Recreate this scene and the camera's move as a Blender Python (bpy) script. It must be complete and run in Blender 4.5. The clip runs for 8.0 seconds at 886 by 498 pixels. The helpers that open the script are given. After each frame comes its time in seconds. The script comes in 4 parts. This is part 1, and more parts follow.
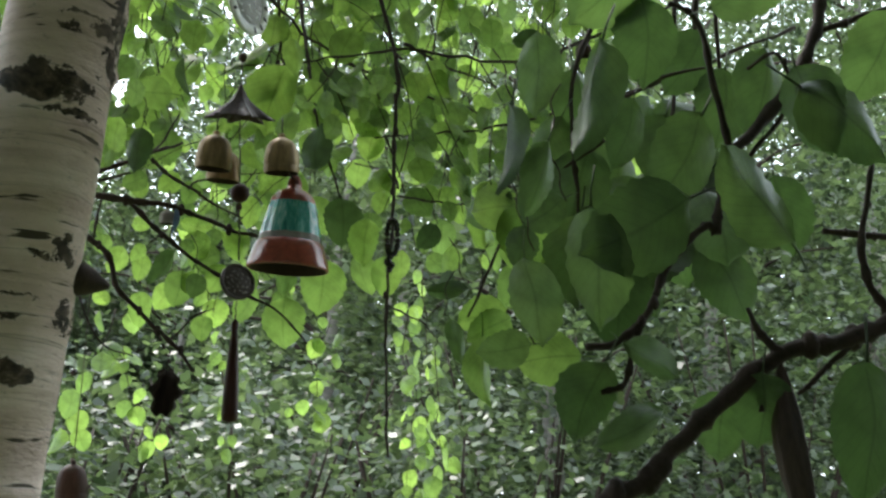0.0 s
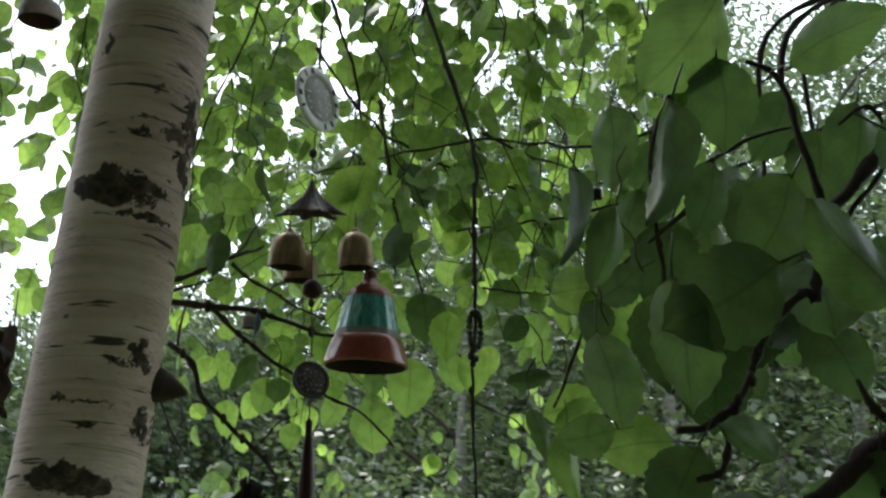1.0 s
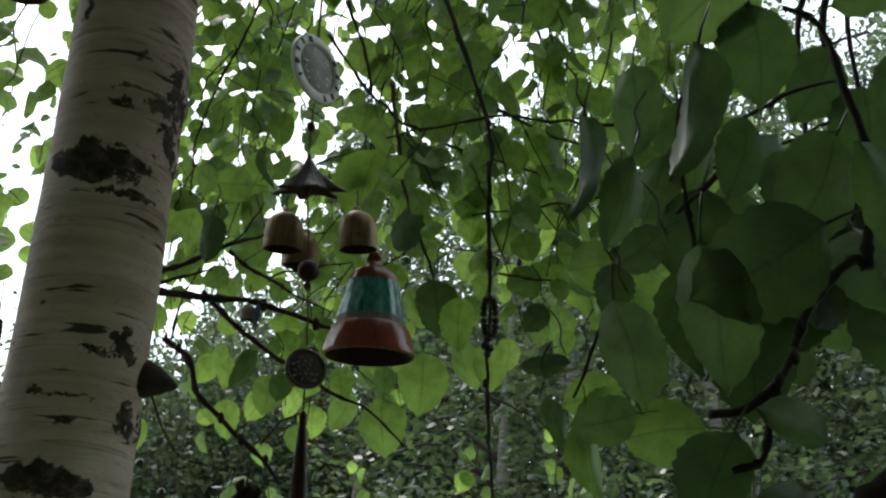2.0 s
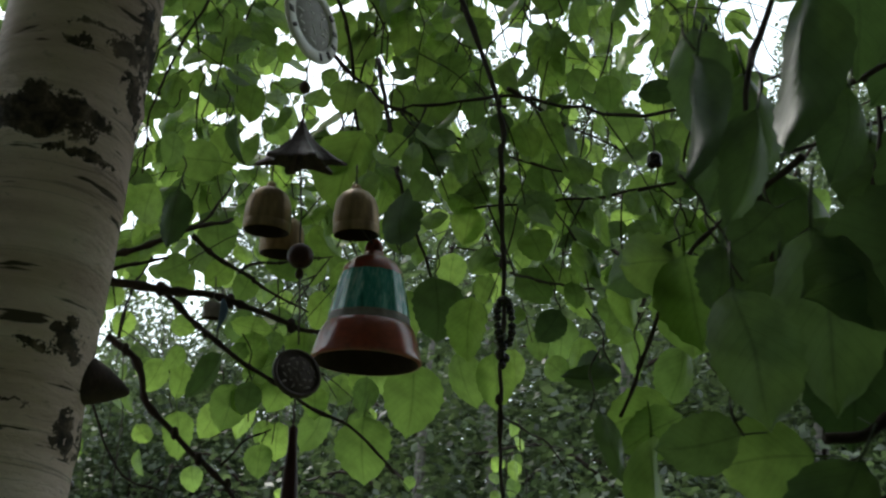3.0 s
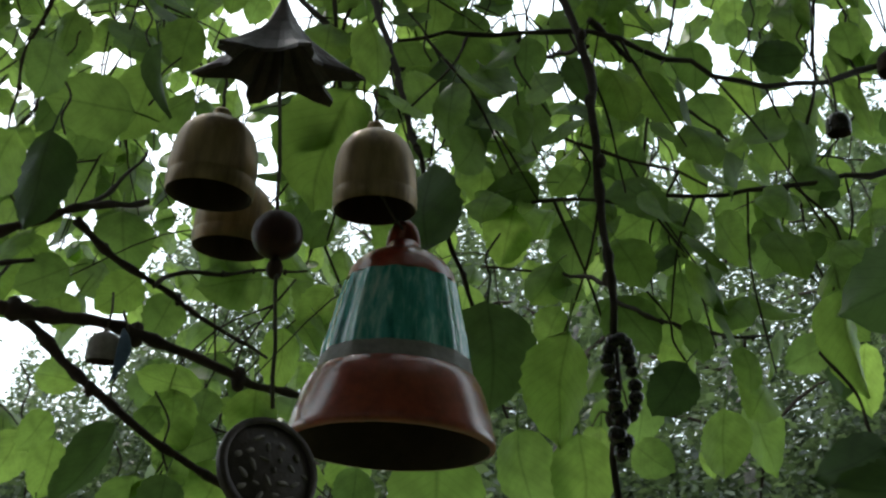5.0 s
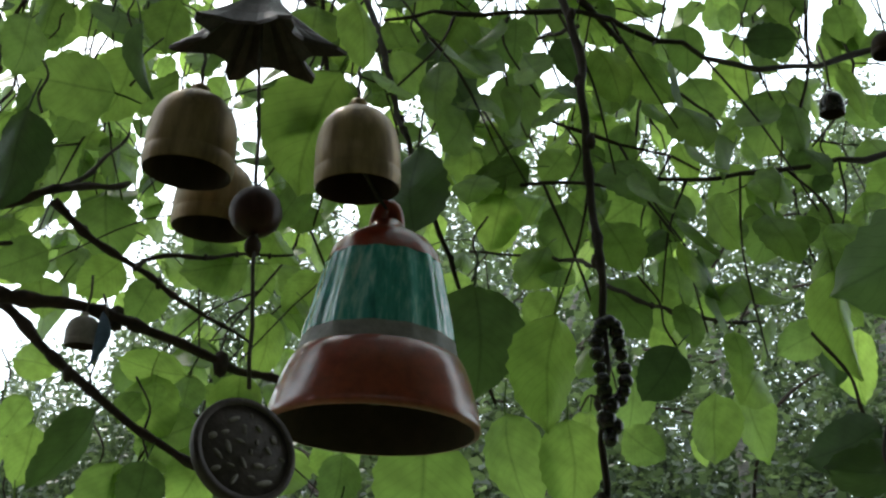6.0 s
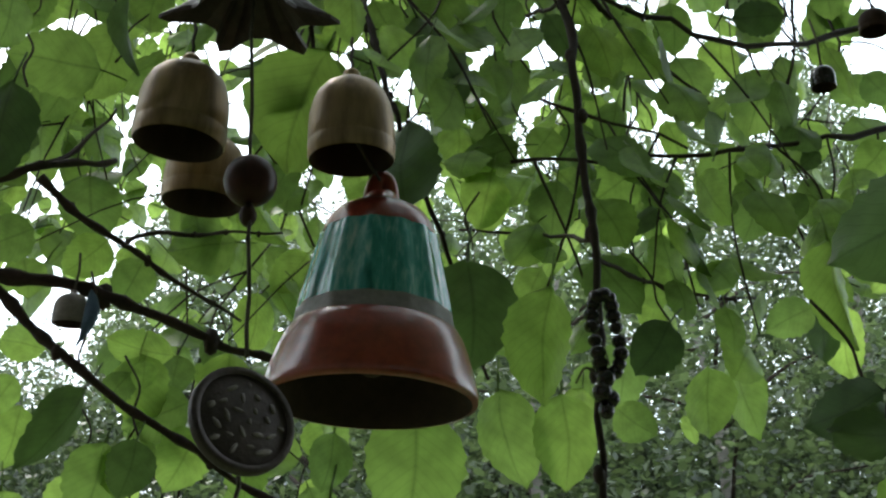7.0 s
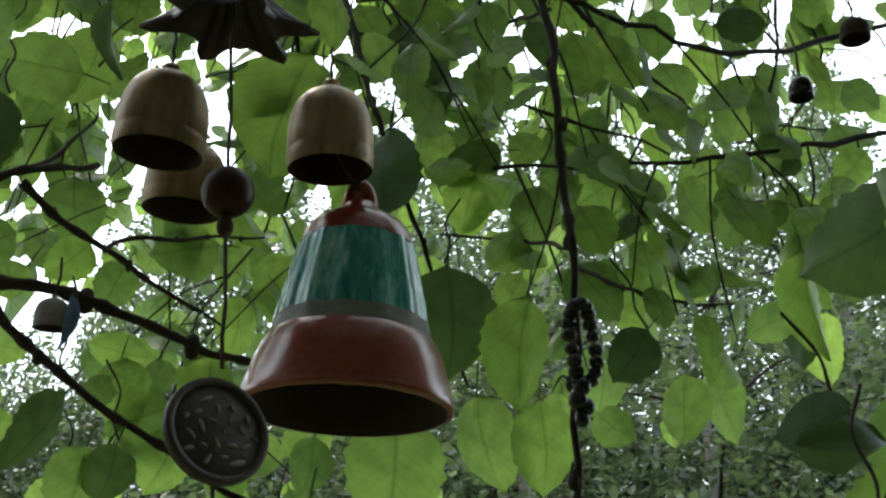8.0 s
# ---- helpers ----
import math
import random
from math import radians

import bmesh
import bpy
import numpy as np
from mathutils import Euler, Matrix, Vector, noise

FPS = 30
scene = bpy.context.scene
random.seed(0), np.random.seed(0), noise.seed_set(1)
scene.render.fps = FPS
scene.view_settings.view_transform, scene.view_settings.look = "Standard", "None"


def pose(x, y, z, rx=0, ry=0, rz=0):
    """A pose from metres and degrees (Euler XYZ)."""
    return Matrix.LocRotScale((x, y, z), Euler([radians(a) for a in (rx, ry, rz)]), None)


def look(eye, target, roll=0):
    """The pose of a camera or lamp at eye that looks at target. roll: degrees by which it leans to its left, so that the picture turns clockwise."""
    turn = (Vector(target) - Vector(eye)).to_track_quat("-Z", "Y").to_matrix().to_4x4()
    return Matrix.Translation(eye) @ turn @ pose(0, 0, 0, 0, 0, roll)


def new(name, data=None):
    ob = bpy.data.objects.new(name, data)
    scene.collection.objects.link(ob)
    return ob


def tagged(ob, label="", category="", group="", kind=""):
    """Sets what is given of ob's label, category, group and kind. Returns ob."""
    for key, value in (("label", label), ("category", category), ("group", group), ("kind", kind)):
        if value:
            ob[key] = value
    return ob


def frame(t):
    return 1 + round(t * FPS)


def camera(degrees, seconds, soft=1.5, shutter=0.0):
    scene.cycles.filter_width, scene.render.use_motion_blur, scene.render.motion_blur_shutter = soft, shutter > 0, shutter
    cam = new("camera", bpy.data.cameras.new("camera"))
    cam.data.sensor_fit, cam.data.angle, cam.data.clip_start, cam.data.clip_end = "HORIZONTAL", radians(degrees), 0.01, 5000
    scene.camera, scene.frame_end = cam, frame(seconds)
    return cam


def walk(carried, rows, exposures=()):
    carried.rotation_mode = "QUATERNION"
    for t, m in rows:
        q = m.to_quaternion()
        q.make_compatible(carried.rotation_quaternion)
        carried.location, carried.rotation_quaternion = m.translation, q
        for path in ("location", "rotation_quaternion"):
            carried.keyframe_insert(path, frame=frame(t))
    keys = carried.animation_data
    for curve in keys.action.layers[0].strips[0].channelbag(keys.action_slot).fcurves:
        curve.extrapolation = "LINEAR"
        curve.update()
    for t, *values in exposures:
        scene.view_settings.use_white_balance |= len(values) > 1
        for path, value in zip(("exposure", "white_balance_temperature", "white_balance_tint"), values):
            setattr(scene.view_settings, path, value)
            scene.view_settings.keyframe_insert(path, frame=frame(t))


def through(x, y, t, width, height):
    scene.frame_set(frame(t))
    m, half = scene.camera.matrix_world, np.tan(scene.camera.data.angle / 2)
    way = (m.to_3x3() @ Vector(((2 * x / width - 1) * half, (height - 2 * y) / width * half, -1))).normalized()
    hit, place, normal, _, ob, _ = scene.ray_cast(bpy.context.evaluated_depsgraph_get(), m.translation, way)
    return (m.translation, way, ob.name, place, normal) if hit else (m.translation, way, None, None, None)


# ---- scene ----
cam = camera(46, 8.0, soft=2.4, shutter=0.4)
walk(cam, [
    (0, look((-0.018, -0.931, 1.671), (0.150, 0.020, 1.932), 0.45)),
    (0.5, look((-0.02, -0.917, 1.675), (0.102, 0.028, 1.977), 0.54)),
    (1, look((0.035, -0.885, 1.656), (0.077, 0.043, 2.026), -0.2)),
    (1.5, look((0.069, -0.863, 1.64), (0.071, 0.058, 2.030), -0.09)),
    (2, look((0.068, -0.792, 1.649), (0.069, 0.128, 2.042), 0.13)),
    (2.2, look((0.069, -0.761, 1.663), (0.070, 0.161, 2.050), 0.49)),
    (3.3, look((-0.023, -0.597, 1.69), (0.077, 0.303, 2.115), 0.0)),
    (3.5, look((-0.014, -0.559, 1.709), (0.074, 0.343, 2.132), 0.18)),
    (4, look((0.006, -0.46, 1.741), (0.064, 0.437, 2.179), 1.17)),
    (4.2, look((0.003, -0.423, 1.752), (0.064, 0.470, 2.198), 1.06)),
    (5.3, look((-0.051, -0.296, 1.797), (0.121, 0.561, 2.283), -0.5)),
    (5.5, look((-0.039, -0.301, 1.793), (0.112, 0.562, 2.276), -0.28)),
    (6, look((-0.037, -0.298, 1.792), (0.123, 0.567, 2.268), -0.45)),
    (6.5, look((-0.033, -0.295, 1.789), (0.122, 0.573, 2.260), -0.85)),
    (7, look((-0.042, -0.29, 1.787), (0.138, 0.575, 2.255), -1.4)),
    (7.5, look((-0.041, -0.294, 1.789), (0.141, 0.572, 2.255), -1.16)),
    (8, look((-0.038, -0.297, 1.79), (0.151, 0.568, 2.254), -1.28)),
], exposures=[(0, 1.45), (0.5, 1.26), (1, 0.88), (2, 0.36), (3.5, 0.16), (4, 0.16), (5.5, 0.6), (6.5, 0.9), (8, 0.9)])

# ---- world and light ----
world = bpy.data.worlds.new("overcast_sky")
scene.world = world
world.use_nodes = True
wt = world.node_tree
wt.nodes.clear()
w_out = wt.nodes.new("ShaderNodeOutputWorld")
w_bg = wt.nodes.new("ShaderNodeBackground")
w_sky = wt.nodes.new("ShaderNodeTexSky")
w_sky.sky_type, w_sky.sun_disc = "NISHITA", False
w_sky.sun_elevation, w_sky.sun_rotation = radians(52), radians(-25)
w_sky.air_density, w_sky.dust_density = 1.0, 3.0
w_mix = wt.nodes.new("ShaderNodeMixRGB")
w_mix.inputs["Fac"].default_value = 0.72
w_mix.inputs["Color2"].default_value = (13.0, 14.9, 16.0, 1)   # even cloud cover
wt.links.new(w_sky.outputs["Color"], w_mix.inputs["Color1"])
wt.links.new(w_mix.outputs["Color"], w_bg.inputs["Color"])
w_bg.inputs["Strength"].default_value = 0.15
wt.links.new(w_bg.outputs["Background"], w_out.inputs["Surface"])

sun = new("sun", bpy.data.lights.new("sun", "SUN"))
sun.data.energy, sun.data.angle, sun.data.color = 1.3, radians(14), (1.0, 0.96, 0.9)
sun.matrix_world = look((-2.0, 4.0, 6.0), (0, 0, 0))


# ---- materials ----
def node(tree, kind, **values):
    n = tree.nodes.new("ShaderNode" + kind)
    for key, value in values.items():
        n.inputs[key.replace("_", " ")].default_value = value
    return n


def material(name):
    m = bpy.data.materials.new(name)
    m.use_nodes = True
    t = m.node_tree
    t.nodes.clear()
    return m, t, t.nodes.new("ShaderNodeOutputMaterial")


def ramp(tree, source, stops):
    r = tree.nodes.new("ShaderNodeValToRGB")
    while len(r.color_ramp.elements) < len(stops):
        r.color_ramp.elements.new(0.5)
    for e, (at, c) in zip(r.color_ramp.elements, stops):
        e.position, e.color = at, (*c, 1) if len(c) == 3 else c
    tree.links.new(source, r.inputs["Fac"])
    return r.outputs["Color"]


def grey(v):
    return (v, v, v)


def surface(name, dark, light, scale=20.0, rough=0.6, metal=0.0, bump=0.2, stretch=(1, 1, 1), fine=6.0, coat=0.0, spec=0.5, stops=None):
    """A surface with variation at two scales and a fine relief, in object space."""
    m, t, out = material(name)
    co = t.nodes.new("ShaderNodeTexCoord")
    mp = node(t, "Mapping", Scale=stretch)
    t.links.new(co.outputs["Object"], mp.inputs["Vector"])
    n1 = node(t, "TexNoise", Scale=scale, Detail=6.0, Roughness=0.6)
    n2 = node(t, "TexNoise", Scale=scale * fine, Detail=4.0, Roughness=0.6)
    for n in (n1, n2):
        t.links.new(mp.outputs["Vector"], n.inputs["Vector"])
    mix = t.nodes.new("ShaderNodeMath")
    mix.operation = "MULTIPLY_ADD"
    mix.inputs[1].default_value = 0.45
    t.links.new(n2.outputs["Fac"], mix.inputs[0])
    half = t.nodes.new("ShaderNodeMath")
    half.operation = "MULTIPLY"
    half.inputs[1].default_value = 0.6
    t.links.new(n1.outputs["Fac"], half.inputs[0])
    t.links.new(half.outputs[0], mix.inputs[2])
    col = ramp(t, mix.outputs[0], stops or [(0.32, dark), (0.72, light)])
    b = node(t, "BsdfPrincipled", Roughness=rough, Metallic=metal)
    b.inputs["Coat Weight"].default_value = coat
    b.inputs["Coat Roughness"].default_value = 0.12
    b.inputs["Specular IOR Level"].default_value = spec
    t.links.new(col, b.inputs["Base Color"])
    bp = node(t, "Bump", Strength=bump, Distance=0.002)
    t.links.new(mix.outputs[0], bp.inputs["Height"])
    t.links.new(bp.outputs["Normal"], b.inputs["Normal"])
    t.links.new(b.outputs["BSDF"], out.inputs["Surface"])
    return m


def leaf_material(name, dark, light, through, share=0.5, veins=True, by="Random", source="ObjectInfo"):
    """A thin leaf: it reflects, shines a little and lets light through; veins along the blade's own coordinates."""
    m, t, out = material(name)
    info = t.nodes.new("ShaderNode" + source)
    co = t.nodes.new("ShaderNodeTexCoord")
    base = ramp(t, info.outputs[by], [(0.0, dark), (1.0, light)])
    blot = node(t, "TexNoise", Scale=4.5 if veins else 3.0, Detail=5.0)
    t.links.new(co.outputs["Object"], blot.inputs["Vector"])
    tone = ramp(t, blot.outputs["Fac"], [(0.3, grey(0.72)), (0.7, grey(1.12))])
    mul = t.nodes.new("ShaderNodeMixRGB")
    mul.blend_type = "MULTIPLY"
    mul.inputs["Fac"].default_value = 1.0
    t.links.new(base, mul.inputs["Color1"])
    t.links.new(tone, mul.inputs["Color2"])
    colour = mul.outputs["Color"]
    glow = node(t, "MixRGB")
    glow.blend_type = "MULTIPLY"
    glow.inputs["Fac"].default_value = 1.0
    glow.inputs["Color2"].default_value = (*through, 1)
    normal = None
    if veins:
        uv = t.nodes.new("ShaderNodeUVMap")
        wave = t.nodes.new("ShaderNodeTexWave")
        wave.bands_direction = "Y"
        wave.inputs["Scale"].default_value = 1.7
        wave.inputs["Distortion"].default_value = 0.6
        t.links.new(uv.outputs["UV"], wave.inputs["Vector"])
        line = ramp(t, wave.outputs["Fac"], [(0.0, grey(0.0)), (0.12, grey(1.0))])
        dim = t.nodes.new("ShaderNodeMixRGB")
        dim.blend_type = "MULTIPLY"
        dim.inputs["Fac"].default_value = 0.10
        t.links.new(colour, dim.inputs["Color1"])
        t.links.new(line, dim.inputs["Color2"])
        colour = dim.outputs["Color"]
        xyz = t.nodes.new("ShaderNodeSeparateXYZ")
        t.links.new(uv.outputs["UV"], xyz.inputs["Vector"])
        side = t.nodes.new("ShaderNodeMath")
        side.operation = "ABSOLUTE"
        t.links.new(xyz.outputs["X"], side.inputs[0])
        rib = ramp(t, side.outputs[0], [(0.0, grey(0.62)), (0.07, grey(1.0))])
        ribbed = t.nodes.new("ShaderNodeMixRGB")
        ribbed.blend_type = "MULTIPLY"
        ribbed.inputs["Fac"].default_value = 0.8
        t.links.new(colour, ribbed.inputs["Color1"])
        t.links.new(rib, ribbed.inputs["Color2"])
        colour = ribbed.outputs["Color"]
        bp = node(t, "Bump", Strength=0.2, Distance=0.0008)
        t.links.new(line, bp.inputs["Height"])
        normal = bp.outputs["Normal"]
    t.links.new(colour, glow.inputs["Color1"])
    b = node(t, "BsdfPrincipled", Roughness=0.4)
    b.inputs["Specular IOR Level"].default_value = 0.55
    tr = t.nodes.new("ShaderNodeBsdfTranslucent")
    t.links.new(colour, b.inputs["Base Color"])
    t.links.new(glow.outputs["Color"], tr.inputs["Color"])
    if normal:
        t.links.new(normal, b.inputs["Normal"])
    mix = t.nodes.new("ShaderNodeMixShader")
    mix.inputs["Fac"].default_value = share
    t.links.new(b.outputs["BSDF"], mix.inputs[1])
    t.links.new(tr.outputs["BSDF"], mix.inputs[2])
    t.links.new(mix.outputs["Shader"], out.inputs["Surface"])
    return m


def bark_material(name, scars):
    """White birch bark: pale peeling sheets, cross-wise lenticels, dark rough scars of given places and sizes."""
    m, t, out = material(name)
    co = t.nodes.new("ShaderNodeTexCoord")

    def noisy(scale, stretch, detail=6.0, distortion=0.0):
        mp = node(t, "Mapping", Scale=stretch)
        t.links.new(co.outputs["Object"], mp.inputs["Vector"])
        n = node(t, "TexNoise", Scale=scale, Detail=detail, Roughness=0.62, Distortion=distortion)
        t.links.new(mp.outputs["Vector"], n.inputs["Vector"])
        return n.outputs["Fac"]

    def mixed(a, b, fac, mode="MIX"):
        x = t.nodes.new("ShaderNodeMixRGB")
        x.blend_type = mode
        for socket, v in (("Fac", fac), ("Color1", a), ("Color2", b)):
            if isinstance(v, (float, int)):
                x.inputs[socket].default_value = v
            elif isinstance(v, tuple):
                x.inputs[socket].default_value = (*v, 1)
            else:
                t.links.new(v, x.inputs[socket])
        return x.outputs["Color"]

    pale = ramp(t, noisy(9.0, (1, 1, 2.2)), [(0.28, (0.55, 0.405, 0.365)), (0.5, (0.71, 0.545, 0.505)), (0.75, (0.82, 0.685, 0.645))])
    bands = ramp(t, noisy(10.0, (0.35, 0.35, 9.0)), [(0.36, (0.62, 0.55, 0.5)), (0.58, grey(1.0))])
    colour = mixed(pale, bands, 0.5, "MULTIPLY")
    dashes = ramp(t, noisy(15.0, (0.8, 0.8, 8.5), 3.0), [(0.625, grey(0.0)), (0.66, grey(1.0))])
    colour = mixed(colour, (0.07, 0.052, 0.042), dashes)
    # thin torn edges of the peeling sheets run round the stem
    edges = ramp(t, noisy(5.0, (0.25, 0.25, 7.0), 4.0, 0.3), [(0.488, grey(0.0)), (0.5, grey(0.55)), (0.506, grey(0.0))])
    colour = mixed(colour, (0.16, 0.115, 0.095), edges)
    specks = ramp(t, noisy(120.0, (1, 1, 1.6), 3.0), [(0.62, grey(0.0)), (0.75, grey(1.0))])
    colour = mixed(colour, (0.22, 0.17, 0.14), mixed(specks, grey(0.0), 0.5))
    wob = node(t, "TexNoise", Scale=45.0, Detail=5.0, Roughness=0.7)
    t.links.new(co.outputs["Object"], wob.inputs["Vector"])
    off = t.nodes.new("ShaderNodeVectorMath")
    off.operation = "MULTIPLY_ADD"
    t.links.new(wob.outputs["Color"], off.inputs[0])
    off.inputs[1].default_value = (0.05, 0.05, 0.035)
    off.inputs[2].default_value = (-0.025, -0.025, -0.0175)
    where = t.nodes.new("ShaderNodeVectorMath")
    where.operation = "ADD"
    t.links.new(co.outputs["Object"], where.inputs[0])
    t.links.new(off.outputs[0], where.inputs[1])
    rough = noisy(26.0, (1, 1, 1.5), 7.0, 0.8)
    scar = None
    for (x, y, z), (sx, sy, sz), power in scars:
        sub = t.nodes.new("ShaderNodeVectorMath")
        sub.operation = "SUBTRACT"
        t.links.new(where.outputs[0], sub.inputs[0])
        sub.inputs[1].default_value = (x, y, z)
        div = t.nodes.new("ShaderNodeVectorMath")
        div.operation = "DIVIDE"
        t.links.new(sub.outputs[0], div.inputs[0])
        div.inputs[1].default_value = (sx, sy, sz)
        ln = t.nodes.new("ShaderNodeVectorMath")
        ln.operation = "LENGTH"
        t.links.new(div.outputs[0], ln.inputs[0])
        add = t.nodes.new("ShaderNodeMath")
        add.operation = "MULTIPLY_ADD"
        t.links.new(rough, add.inputs[0])
        add.inputs[1].default_value = -2.6
        t.links.new(ln.outputs["Value"], add.inputs[2])
        k = ramp(t, add.outputs[0], [(0.0, grey(min(1.0, power * 1.25))), (0.16, grey(power)), (0.27, grey(0.0))])
        scar = k if scar is None else mixed(scar, k, 1.0, "LIGHTEN")
    dark = ramp(t, noisy(70.0, (1, 1, 1.2), 6.0, 0.5), [(0.36, (0.014, 0.010, 0.009)), (0.55, (0.075, 0.052, 0.042)), (0.72, (0.24, 0.175, 0.14))])
    colour = mixed(colour, dark, scar)
    b = node(t, "BsdfPrincipled", Roughness=0.72)
    b.inputs["Specular IOR Level"].default_value = 0.3
    t.links.new(colour, b.inputs["Base Color"])
    height = mixed(mixed(noisy(60.0, (1, 1, 3)), rough, scar), grey(0.2), dashes)
    bp = node(t, "Bump", Strength=0.9, Distance=0.006)
    t.links.new(height, bp.inputs["Height"])
    t.links.new(bp.outputs["Normal"], b.inputs["Normal"])
    t.links.new(b.outputs["BSDF"], out.inputs["Surface"])
    return m


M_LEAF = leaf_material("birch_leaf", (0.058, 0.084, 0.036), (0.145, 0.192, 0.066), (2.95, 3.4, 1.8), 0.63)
# same birch leaf, with shade put into its colour and less light let through
M_LEAF_SHADE = leaf_material("birch_leaf_shade_toned", (0.036, 0.058, 0.03), (0.085, 0.12, 0.062), (1.7, 2.1, 0.9), 0.42)
M_LEAF_FAR = leaf_material("wood_leaf", (0.026, 0.040, 0.024), (0.125, 0.158, 0.092), (1.45, 1.6, 0.95), 0.45, False, "Random Per Island", "NewGeometry")
M_TWIG = surface("twig_bark", (0.012, 0.008, 0.006), (0.045, 0.028, 0.021), 60, 0.75, bump=0.5, spec=0.25)
M_FAR_BARK = surface("far_birch_bark", (0.05, 0.042, 0.036), (0.22, 0.20, 0.18), 5, 0.8, stretch=(0.5, 0.5, 4))
M_GRASS = surface("grass_ground", (0.035, 0.055, 0.018), (0.10, 0.13, 0.04), 1.2, 0.9, bump=0.6, fine=14)
# streaky glaze; its palest stops also paint in sky reflections
M_TEAL = surface("teal_glaze", (0.018, 0.15, 0.13), (0.16, 0.44, 0.39), 26, 0.2, bump=0.1, stretch=(3, 3, 0.25), coat=0.7,
                 stops=[(0.34, (0.018, 0.14, 0.12)), (0.49, (0.05, 0.28, 0.24)), (0.57, (0.18, 0.42, 0.37)), (0.68, (0.50, 0.58, 0.55))])
M_RED = surface("red_brown_glaze", (0.12, 0.013, 0.007), (0.35, 0.060, 0.027), 34, 0.3, bump=0.1, coat=0.5, spec=0.4)
M_DARK_CLAY = surface("unglazed_inside_darkened", (0.02, 0.009, 0.007), (0.055, 0.025, 0.018), 40, 0.9, bump=0.3)
M_BRASS = surface("aged_brass", (0.06, 0.031, 0.014), (0.46, 0.30, 0.14), 30, 0.40, metal=0.35, bump=0.1, stretch=(1.8, 1.8, 0.4), fine=3.0)
M_DARK_WOOD = surface("dark_stained_wood", (0.018, 0.010, 0.007), (0.065, 0.034, 0.024), 35, 0.6, bump=0.3, stretch=(1, 1, 0.25), spec=0.15)
M_STAR = surface("brown_metal", (0.022, 0.013, 0.013), (0.085, 0.054, 0.05), 45, 0.5, metal=0.3, bump=0.3)
M_PLATE = surface("pale_enamel", (0.55, 0.51, 0.46), (0.80, 0.77, 0.72), 60, 0.4, bump=0.15)
M_PLATE_DARK = surface("engraved_grey", (0.20, 0.175, 0.155), (0.36, 0.33, 0.30), 80, 0.5, bump=0.3)
M_MEDAL = surface("tarnished_metal", (0.03, 0.02, 0.018), (0.082, 0.056, 0.05), 90, 0.5, metal=0.3, bump=0.4)
M_MEDAL_HIGH = surface("worn_relief", (0.10, 0.082, 0.07), (0.27, 0.23, 0.20), 90, 0.4, metal=0.4, bump=0.3)
M_CORD = surface("waxed_cord", (0.03, 0.022, 0.018), (0.09, 0.07, 0.055), 300, 0.8, bump=0.5)
M_BEAD = surface("black_bead", (0.006, 0.005, 0.005), (0.03, 0.02, 0.018), 60, 0.2, bump=0.05)
M_REDWOOD = surface("red_stained_wood", (0.02, 0.006, 0.005), (0.06, 0.017, 0.012), 40, 0.4, bump=0.2, stretch=(1, 1, 0.2), spec=0.2)
M_BLUE = surface("blue_enamel", (0.03, 0.06, 0.11), (0.09, 0.16, 0.25), 60, 0.35, bump=0.1)
M_GREYBELL = surface("grey_clay", (0.13, 0.11, 0.10), (0.30, 0.27, 0.25), 60, 0.6, bump=0.2)
M_HUSK = surface("dry_husk", (0.016, 0.010, 0.008), (0.06, 0.034, 0.026), 70, 0.8, bump=0.8, stretch=(1, 1, 0.3))


# ---- building helpers ----
def part(name, bm, mat, parent=None, label="", smooth=True):
    """Links a bmesh as one mesh object, under a thing or a part."""
    me = bpy.data.meshes.new(name)
    bm.to_mesh(me)
    bm.free()
    me.materials.append(mat)
    if smooth:
        me.shade_smooth()
    ob = new(name, me)
    ob.parent = parent
    if label:
        ob["label"] = label
    return ob


def thing(name, at, label, category, group="", kind=""):
    ob = tagged(new(name), label, category, group, kind)
    ob.location = at
    return ob


def lathe(bm, profile, steps=32, at=(0, 0, 0), flutes=0, depth=0.0, squash=1.0):
    """Turns a profile of (radius, z) round the z axis."""
    rings = []
    for r, z in profile:
        ring = []
        for k in range(steps):
            a = 2 * math.pi * k / steps
            q = r * (1 + depth * math.cos(flutes * a)) if flutes else r
            ring.append(bm.verts.new((at[0] + q * math.cos(a), at[1] + q * math.sin(a) * squash, at[2] + z)))
        rings.append(ring)
    for lower, upper in zip(rings, rings[1:]):
        for k in range(steps):
            bm.faces.new((lower[k], lower[(k + 1) % steps], upper[(k + 1) % steps], upper[k]))
    return rings


def ball(bm, at, r, squash=1.0, u=12, v=8):
    m = Matrix.Translation(at) @ Matrix.Diagonal((r, r, r * squash, 1))
    bmesh.ops.create_uvsphere(bm, u_segments=u, v_segments=v, radius=1, matrix=m)


def smooth_path(points, each=6):
    """Points on a smooth curve through the given ones."""
    p = [Vector(q) for q in points]
    if len(p) < 3:
        return p
    p = [p[0] * 2 - p[1]] + p + [p[-1] * 2 - p[-2]]
    done = []
    for a, b, c, d in zip(p, p[1:], p[2:], p[3:]):
        for k in range(each):
            t = k / each
            done.append(0.5 * ((2 * b) + (c - a) * t + (2 * a - 5 * b + 4 * c - d) * t * t + (3 * b - a - 3 * c + d) * t ** 3))
    done.append(p[-2])
    return done


